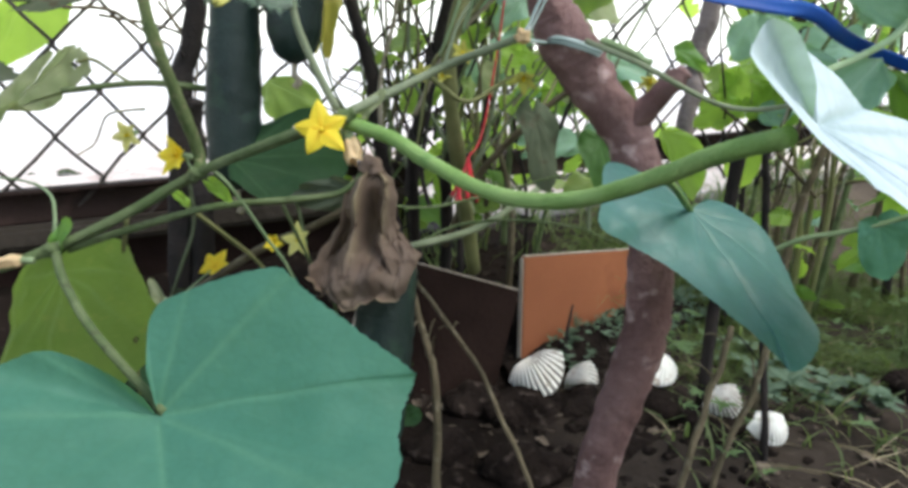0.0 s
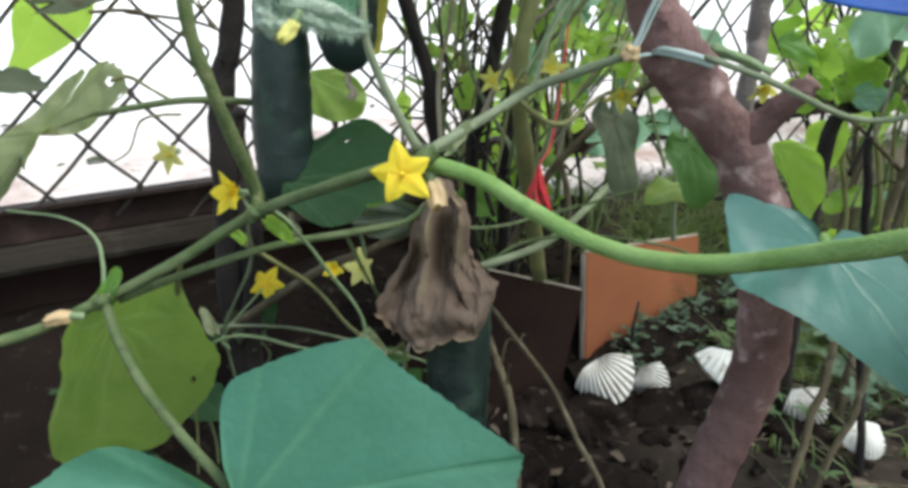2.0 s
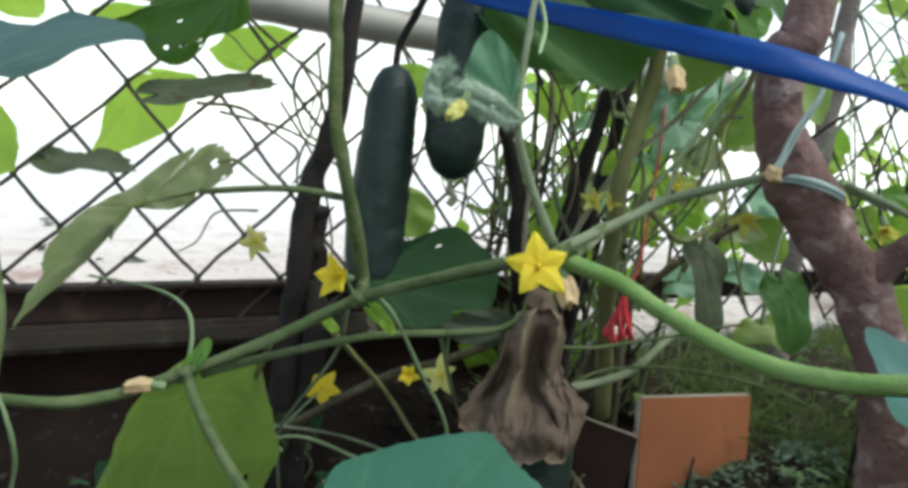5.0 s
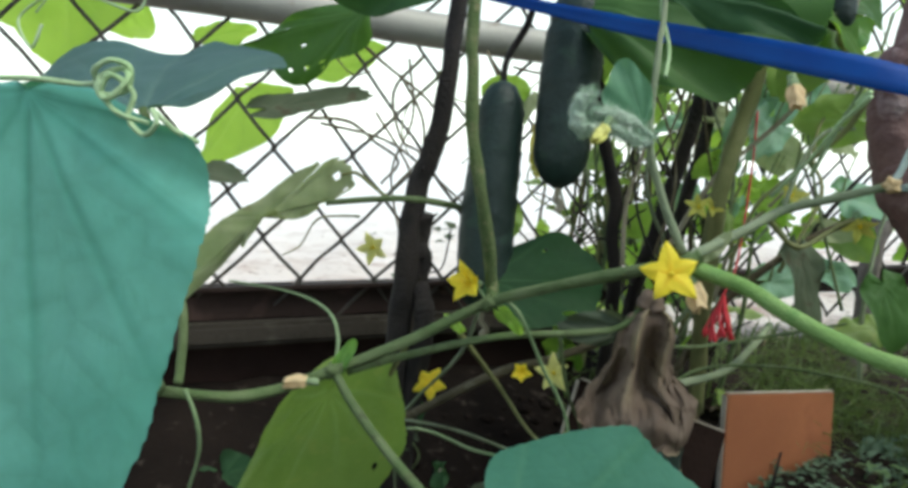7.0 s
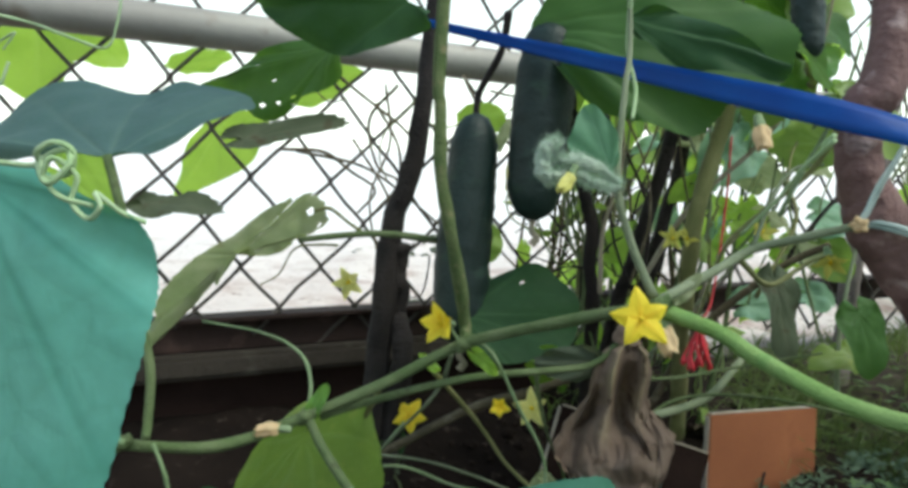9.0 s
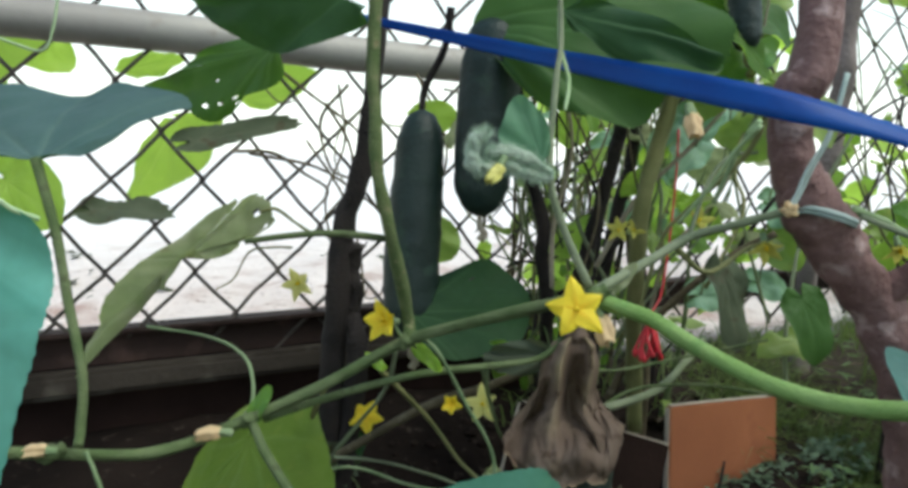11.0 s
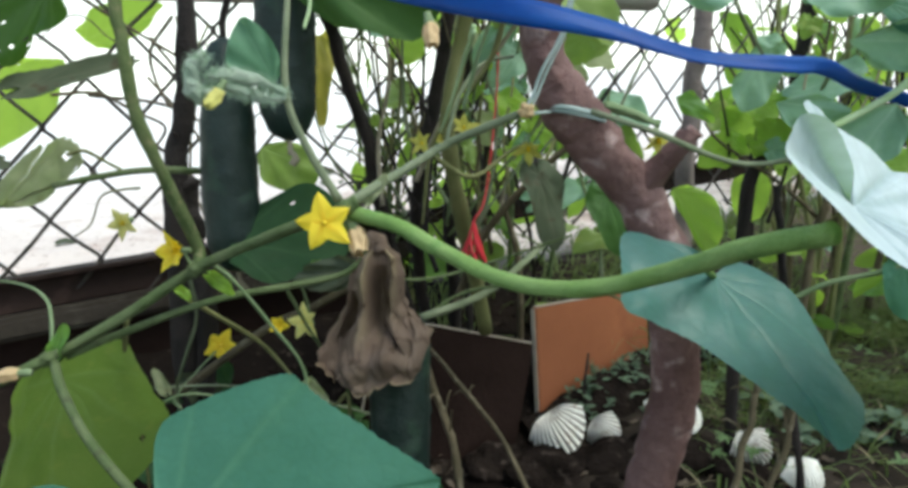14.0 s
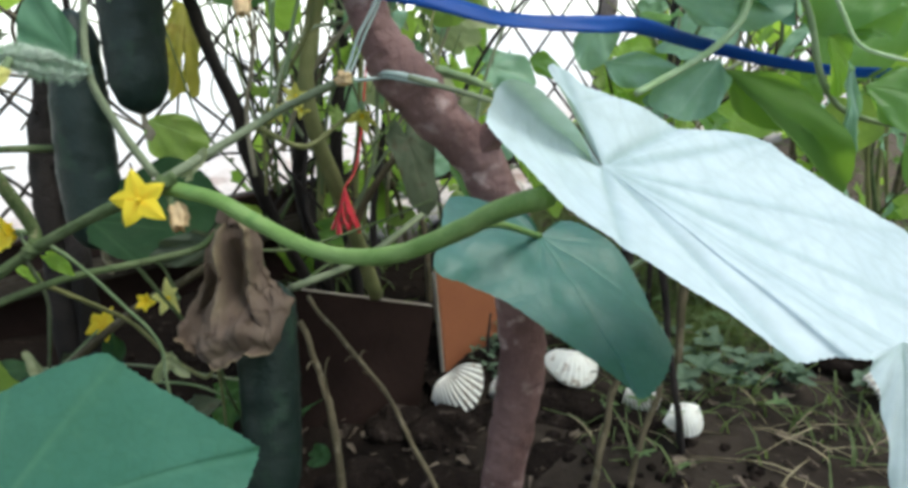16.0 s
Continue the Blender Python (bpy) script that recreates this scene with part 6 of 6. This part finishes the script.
# ---- shells and stones ----
def shell(place, size, turn, tilt, label, lean=0.0, ribbed=1.0):
    """A ribbed cockle shell: a domed fan with ribs that run out from its hinge."""
    bm = bmesh.new()
    lay = bm.verts.layers.float.new("vein")
    n, m = 104, 16
    grid, dirt = [], []
    for i in range(m + 1):
        f = i / m
        row, dr = [], []
        for k in range(n + 1):
            a = -1.2 + 2.4 * k / n
            rib = 1 - ribbed * (0.5 - 0.5 * math.cos(k / n * 2 * math.pi * 13))
            r = f * (1.0 - 0.1 * (a / 1.2) ** 2) * (1 + 0.05 * rib * f)
            x, y = math.sin(a) * r, math.cos(a) * r
            z = 0.7 * math.sin(min(1.0, 0.06 + f * 0.96) * math.pi * 0.84) ** 0.75 * (1 - 0.45 * (a / 1.2) ** 2) + 0.13 * (rib ** 0.6) * f
            row.append((x * 0.64, y, z))
            dr.append(max(0.0, 1 - rib * 2.4) * min(1.0, f * 3) * 0.95)
        grid.append(row)
        dirt.append(dr)
    M = Matrix.Translation(place) @ pose(0, 0, 0, 0, 0, turn) @ pose(0, 0, 0, 0, lean, 0) @ pose(0, 0, 0, tilt, 0, 0) @ pose(0, 0, 0, 0, 0, 180) @ Matrix.Diagonal((size, size, size, 1))
    outer = [[bm.verts.new(M @ V(p)) for p in row] for row in grid]
    inner = [[bm.verts.new(M @ V((p[0] * 0.95, p[1] * 0.97, p[2] * 0.86 - 0.01))) for p in row] for row in grid]
    for row, dr in zip(outer, dirt):
        for v, q in zip(row, dr):
            v[lay] = q
    for i in range(m):
        for k in range(n):
            bm.faces.new((outer[i][k], outer[i][k + 1], outer[i + 1][k + 1], outer[i + 1][k]))
            bm.faces.new((inner[i][k], inner[i + 1][k], inner[i + 1][k + 1], inner[i][k + 1]))
    for k in range(n):
        bm.faces.new((outer[m][k], outer[m][k + 1], inner[m][k + 1], inner[m][k]))
    bmesh.ops.remove_doubles(bm, verts=bm.verts, dist=0.00003)
    return tagged(part("seashell", bm, SHELL), label, "shell", "shells round the bed")


def stone(place, size, seed, label="dark earthy stone bordering the bed"):
    bm = bmesh.new()
    bmesh.ops.create_icosphere(bm, subdivisions=4, radius=1)
    for v in bm.verts:
        n = v.co.normalized()
        v.co *= 1 + 0.35 * noise.noise(n * 1.3 + V((seed, 0, 0))) + 0.12 * noise.noise(n * 4 + V((seed, 5, 0)))
        v.co = V((v.co.x * size[0], v.co.y * size[1], v.co.z * size[2])) + V(place)
    return tagged(part("stone", bm, SOIL_DARK), label, "stone", "stones round the bed")


shell((0.307, 0.85, 0.447), 0.064, 0, 44, "white ribbed seashell leaning on dark stones", -32)
shell((0.357, 0.868, 0.431), 0.042, 10, 48, "white ribbed seashell half behind another on dark stones", -48)
shell((0.44, 0.866, 0.45), 0.062, 4, 36, "smooth white seashell on dark stones", 14, 0.3)
shell((0.508, 0.812, 0.432), 0.042, 4, 54, "small white seashell among dark stones", -34)
shell((0.53, 0.738, 0.432), 0.038, 12, 54, "white worn seashell in the soil", -14, 0.45)
shell((0.765, 0.79, 0.425), 0.05, 20, 50, "broken pinkish shell in the soil", 30)
for k, (x, y, z, s) in enumerate(((0.3, 0.79, 0.395, 0.046), (0.365, 0.805, 0.39, 0.048), (0.44, 0.815, 0.395, 0.05), (0.5, 0.765, 0.385, 0.044), (0.57, 0.77, 0.36, 0.04), (0.235, 0.8, 0.4, 0.036), (0.63, 0.76, 0.355, 0.032), (0.72, 0.85, 0.365, 0.028), (0.757, 0.83, 0.427, 0.036), (0.29, 0.68, 0.385, 0.036), (0.2, 0.7, 0.39, 0.032), (0.4, 0.72, 0.37, 0.04), (0.47, 0.7, 0.36, 0.036))):
    stone((x, y, z), (s * 1.15, s * 0.9, s * 0.8), k * 3.1)

# loose soil heaped against the foot of the tile
bm = bmesh.new()
rows = []
for i in range(49):
    u = i / 48
    a = V((0.262, 0.868, 0.0)).lerp(V((0.54, 1.07, 0.0)), u)
    top = 0.436 + 0.05 * u + 0.012 * math.sin(math.pi * u)
    row = []
    for k in range(15):
        w = k / 7 - 1
        c = a + V((0.59, -0.81, 0.0)) * (0.016 + 0.05 * w)
        h = top - 0.09 * w * w + 0.011 * noise.noise(V((c.x * 28, c.y * 28, 2.0))) + 0.005 * noise.noise(V((c.x * 85, c.y * 85, 6.0)))
        row.append(bm.verts.new((c.x, c.y, h)))
    rows.append(row)
for a, b in zip(rows, rows[1:]):
    for k in range(14):
        bm.faces.new((a[k], a[k + 1], b[k + 1], b[k]))
tagged(part("soil_bank", bm, SOIL_DARK), "dark crumbly soil heaped against the foot of the tile", "soil", kind="stuff")

# ---- shrubs behind the vine ----
def shrub(base, height, spread, leaves, seed, label, mats, leaf_size=(0.022, 0.055), lean=(0, 0), stems=9):
    """A leafy shrub: upright thin branches, twigs, and a crown of separate leaves."""
    rnd = random.Random(seed)
    base = V(base)
    ob = thing("shrub", base, label, "shrub", "", True)
    ways = []
    for k in range(stems):
        a = rnd.uniform(0, 2 * math.pi)
        foot = base + V((math.cos(a), math.sin(a), 0)) * spread * rnd.uniform(0.1, 0.7)
        top = foot + V((rnd.uniform(-0.5, 0.5) * spread + lean[0], rnd.uniform(-0.4, 0.4) * spread + lean[1], height * rnd.uniform(0.75, 1.05)))
        mid = (foot + top) / 2 + V((rnd.uniform(-1, 1), rnd.uniform(-1, 1), 0)) * spread * 0.12
        pts = [foot - V((0, 0, 0.03)), foot + (mid - foot) * 0.5 + V((rnd.uniform(-1, 1), 0, 0)) * 0.02, mid, top]
        bm = bmesh.new()
        tube_into(bm, pts, rnd.uniform(0.0025, 0.0065), 0.0015, 16, 8, 0.3, k + seed)
        path = spline(pts, 16)
        ways.append(path)
        for q in range(4):
            c = path[rnd.randrange(4, 15)]
            e = c + V((rnd.uniform(-1, 1), rnd.uniform(-1, 1), rnd.uniform(0.2, 1))) * 0.09
            tube_into(bm, [c, (c + e) / 2 + V((0, 0, 0.01)), e], 0.0018, 0.001, 6, 6, 0.2, q)
        part("branch", bm, rnd.choice((STEM_DARK, STEM_OLIVE, STEM_BROWN, STEM)), ob, plumb=True)
    for m, share in mats:
        bm = bmesh.new()
        for k in range(int(leaves * 1.7 * share)):
            path = rnd.choice(ways)
            c = path[rnd.randrange(3, 17)]
            p = c + V((rnd.gauss(0, 1), rnd.gauss(0, 0.8), rnd.gauss(0, 0.6))) * spread * 0.33
            s = rnd.uniform(*leaf_size)
            d = V((rnd.gauss(0, 1), rnd.gauss(0, 0.7), rnd.gauss(-0.5, 0.7))).normalized()
            leaf_into(bm, p, p + d * s, (rnd.gauss(0, 0.5), rnd.gauss(-0.6, 0.5), rnd.gauss(0.5, 0.5)), width=rnd.uniform(0.4, 0.95), fold=rnd.uniform(-0.5, 0.6), bend=rnd.uniform(0, 0.4), ripple=0.08, table=rnd.choice((OVAL, OVAL, HEART, OUTLINE, LANCE)), rings=4, spokes=18, seed=k * 0.7, relief=0.0, veins=(0,))
        tagged(part("foliage", bm, m, ob, plumb=True), kind="stuff")
    return ob


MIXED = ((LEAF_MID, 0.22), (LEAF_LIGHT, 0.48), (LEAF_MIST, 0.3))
# lighter leaf mix puts sunlight into the shrubs' colour
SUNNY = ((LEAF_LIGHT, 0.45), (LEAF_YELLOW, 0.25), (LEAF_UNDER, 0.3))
shrub((0.3, 0.98, 0.33), 0.65, 0.16, 24, 3, "leafy green shrub growing along the fence", SUNNY)
shrub((0.66, 1.0, 0.33), 0.62, 0.13, 20, 4, "leafy green shrub growing along the fence", SUNNY)
shrub((0.85, 1.15, 0.33), 0.8, 0.24, 30, 5, "dense leafy shrub beside the fence", MIXED)
shrub((1.2, 1.25, 0.33), 0.85, 0.28, 40, 6, "dense leafy shrub beside the fence", MIXED)
shrub((0.12, 1.05, 0.38), 0.6, 0.14, 24, 7, "thin sunlit shrub at the fence", SUNNY)
shrub((0.95, 0.85, 0.3), 0.7, 0.2, 26, 8, "dense leafy shrub beside the bed", MIXED, (0.03, 0.07))
shrub((1.25, 0.75, 0.3), 0.8, 0.26, 60, 9, "dense leafy shrub beside the bed", MIXED, (0.03, 0.07))
shrub((0.28, 1.55, 0.4), 0.6, 0.2, 22, 10, "sunlit shrub beyond the fence", SUNNY, (0.04, 0.09))
shrub((1.1, 1.9, 0.4), 0.9, 0.4, 45, 11, "sunlit shrub beyond the fence", SUNNY, (0.05, 0.1))

# ---- grass, weeds and litter ----
rnd = random.Random(21)


def blades(name, count, area, height, width, material, label, lie=0.5):
    bm = bmesh.new()
    lay = bm.verts.layers.float.new("vein")
    (x0, x1), (y0, y1) = area
    made = 0
    while made < count:
        x, y = rnd.uniform(x0, x1), rnd.uniform(y0, y1)
        s = -0.525 * x + 0.851 * y
        if s > 0.9 or (0.24 < x < 0.47 and 0.72 < y < 0.97) or noise.noise(V((x * 7, y * 7, 4))) < rnd.uniform(-0.5, 0.25):
            continue
        made += 1
        z = ground_z(x, y) - 0.004
        a = rnd.uniform(0, 6.283)
        h = rnd.uniform(*height)
        d = V((math.cos(a), math.sin(a), 0))
        sd = V((-d.y, d.x, 0)) * width * rnd.uniform(0.6, 1.3)
        prev = None
        for k in range(5):
            t = k / 4
            c = V((x, y, z)) + d * (h * lie * t * t * rnd.uniform(0.8, 1.4)) + V((0, 0, h * (t - lie * 0.45 * t * t)))
            w = (1 - t ** 2) * 0.9 + 0.08
            row = [bm.verts.new(c - sd * w), bm.verts.new(c + V((0, 0, -0.0006))), bm.verts.new(c + sd * w)]
            if prev:
                bm.faces.new((prev[0], prev[1], row[1], row[0]))
                bm.faces.new((prev[1], prev[2], row[2], row[1]))
            prev = row
    return tagged(part(name, bm, material, plumb=True), label, "grass", kind="stuff")


blades("grass", 1900, ((0.44, 1.7), (0.55, 1.6)), (0.025, 0.075), 0.0016, GRASS, "low green grass on the garden soil", 0.9)
blades("grass", 1500, ((0.1, 1.4), (0.85, 1.6)), (0.03, 0.075), 0.0016, GRASS, "taller grass along the fence", 0.6)
blades("fine_grass", 3800, ((0.4, 1.05), (0.82, 1.25)), (0.02, 0.06), 0.0008, GRASS, "fine matted grass round the tile", 1.3)
blades("dry_grass", 700, ((0.4, 1.6), (0.55, 1.5)), (0.02, 0.05), 0.0011, STRAW, "dry straw lying in the grass", 1.6)
bm = bmesh.new()
for k in range(900):
    x, y = rnd.uniform(0.45, 1.4), rnd.uniform(0.6, 1.3)
    if noise.noise(V((x * 9, y * 9, 8))) < 0.12:
        continue
    z = ground_z(x, y) + rnd.uniform(0.005, 0.04)
    for q in range(7):
        a = rnd.uniform(0, 6.283)
        p = V((x, y, z))
        leaf_into(bm, p, p + V((math.cos(a), math.sin(a), rnd.uniform(-0.1, 0.5))) * rnd.uniform(0.007, 0.015), (0, -0.3, 1), width=0.26, fold=0.2, bend=0.2, table=OVAL, rings=3, spokes=12, seed=k + q, relief=0.0, veins=(0,), ripple=0.03)
tagged(part("weeds", bm, WEED, plumb=True), "small green weeds spreading over the soil", "weeds", kind="stuff")
bm = bmesh.new()
for k in range(130):
    u, w = rnd.random() ** 0.8, rnd.uniform(-0.6, 0.9)
    c = V((0.3, 0.895, 0.0)).lerp(V((0.57, 1.09, 0.0)), u) + V((0.59, -0.81, 0.0)) * (0.014 + 0.05 * w)
    p = V((c.x, c.y, 0.444 + 0.05 * u - 0.09 * w * w + rnd.uniform(0.0, 0.012)))
    lean = V((rnd.uniform(-1, 1), rnd.uniform(-1, 0.4), rnd.uniform(0.2, 0.9))).normalized()
    for q in range(rnd.randrange(3, 8)):
        f = p + lean * 0.0035 * q
        d = (lean * 0.4 + V((rnd.uniform(-1, 1), rnd.uniform(-1, 0.3), rnd.uniform(-0.3, 0.5)))).normalized() * rnd.uniform(0.006, 0.013)
        leaf_into(bm, f, f + d, (0, -0.5, 0.9), width=rnd.uniform(0.22, 0.5), fold=0.2, bend=0.2, table=OVAL, rings=3, spokes=12, seed=k + q, relief=0.0, veins=(0,), ripple=0.04)
for k in range(52):
    p = V((rnd.uniform(0.55, 0.82), rnd.uniform(0.76, 0.98), 0.0))
    p.z = 0.438 - 0.12 * (p.x - 0.6) + rnd.uniform(-0.012, 0.012)
    for q in range(6):
        a = rnd.uniform(0, 6.283)
        d = V((math.cos(a), math.sin(a), rnd.uniform(0.1, 0.9))).normalized() * rnd.uniform(0.012, 0.028)
        leaf_into(bm, p, p + d, (0, -0.4, 1), width=rnd.uniform(0.3, 0.6), fold=0.25, bend=0.25, table=OVAL, rings=4, spokes=14, seed=k + q, relief=0.0, veins=(0,), ripple=0.05)
tagged(part("sprigs", bm, SAGE), "sparse sage-green sprigs growing on the heaped soil", "weeds", kind="stuff")
bm = bmesh.new()
for k in range(1500):
    x, y = rnd.uniform(-0.2, 0.6), rnd.uniform(0.4, 1.1)
    if -0.525 * x + 0.851 * y > 0.72:
        continue
    s = rnd.uniform(0.002, 0.006) + 0.008 * rnd.random() ** 6
    z = ground_z(x, y) - 0.2 * s
    r = bmesh.ops.create_icosphere(bm, subdivisions=1, radius=s)
    for v in r["verts"]:
        v.co = V((v.co.x * rnd.uniform(0.8, 1.2), v.co.y, v.co.z * 0.7)) * (1 + 0.3 * noise.noise(v.co * 200 + V((k, 0, 0)))) + V((x, y, z))
tagged(part("clods", bm, SOIL_DARK, plumb=True), "loose dark clods of garden soil", "soil", kind="stuff")
bm = bmesh.new()
for k in range(240):
    u, w = rnd.uniform(-0.7, 1.4), 1.05 + 1.3 * rnd.random() ** 1.6
    x, y = u * 0.851 - w * 0.525, u * 0.525 + w * 0.851
    if noise.noise(V((x * 3, y * 3, 1.5))) < 0.05:
        continue
    p = V((x, y, ground_z(x, y) + 0.004))
    a = rnd.uniform(0, 6.283)
    leaf_into(bm, p, p + V((math.cos(a), math.sin(a), rnd.uniform(0.0, 0.6))) * rnd.uniform(0.015, 0.05), (0, -0.2, 1), width=rnd.uniform(0.3, 0.8), fold=0.3, bend=0.3, table=OVAL, rings=3, spokes=12, seed=k, relief=0.0, veins=(0,), ripple=0.1)
tagged(part("dry_leaves", bm, LEAF_ROLLED, plumb=True), "dry fallen leaves scattered on the pale yard", "leaves", kind="stuff")
bm = bmesh.new()
lay = bm.verts.layers.float.new("vein")
for k in range(420):
    x, y = rnd.uniform(0.1, 1.1), rnd.uniform(0.5, 1.0)
    if -0.525 * x + 0.851 * y > 0.68:
        continue
    p = V((x, y, ground_z(x, y) + 0.003))
    a = rnd.uniform(0, 6.283)
    leaf_into(bm, p, p + V((math.cos(a), math.sin(a), rnd.uniform(-0.1, 0.35))) * rnd.uniform(0.006, 0.022), (0, -0.2, 1), width=rnd.uniform(0.2, 0.8), fold=0.4, bend=0.3, table=rnd.choice((OVAL, LANCE)), rings=3, spokes=10, seed=k, relief=0.0, veins=(0,), ripple=0.15)
tagged(part("leaf_litter", bm, LITTER, plumb=True), "brown bits of dry leaf littering the dark soil", "litter", kind="stuff")
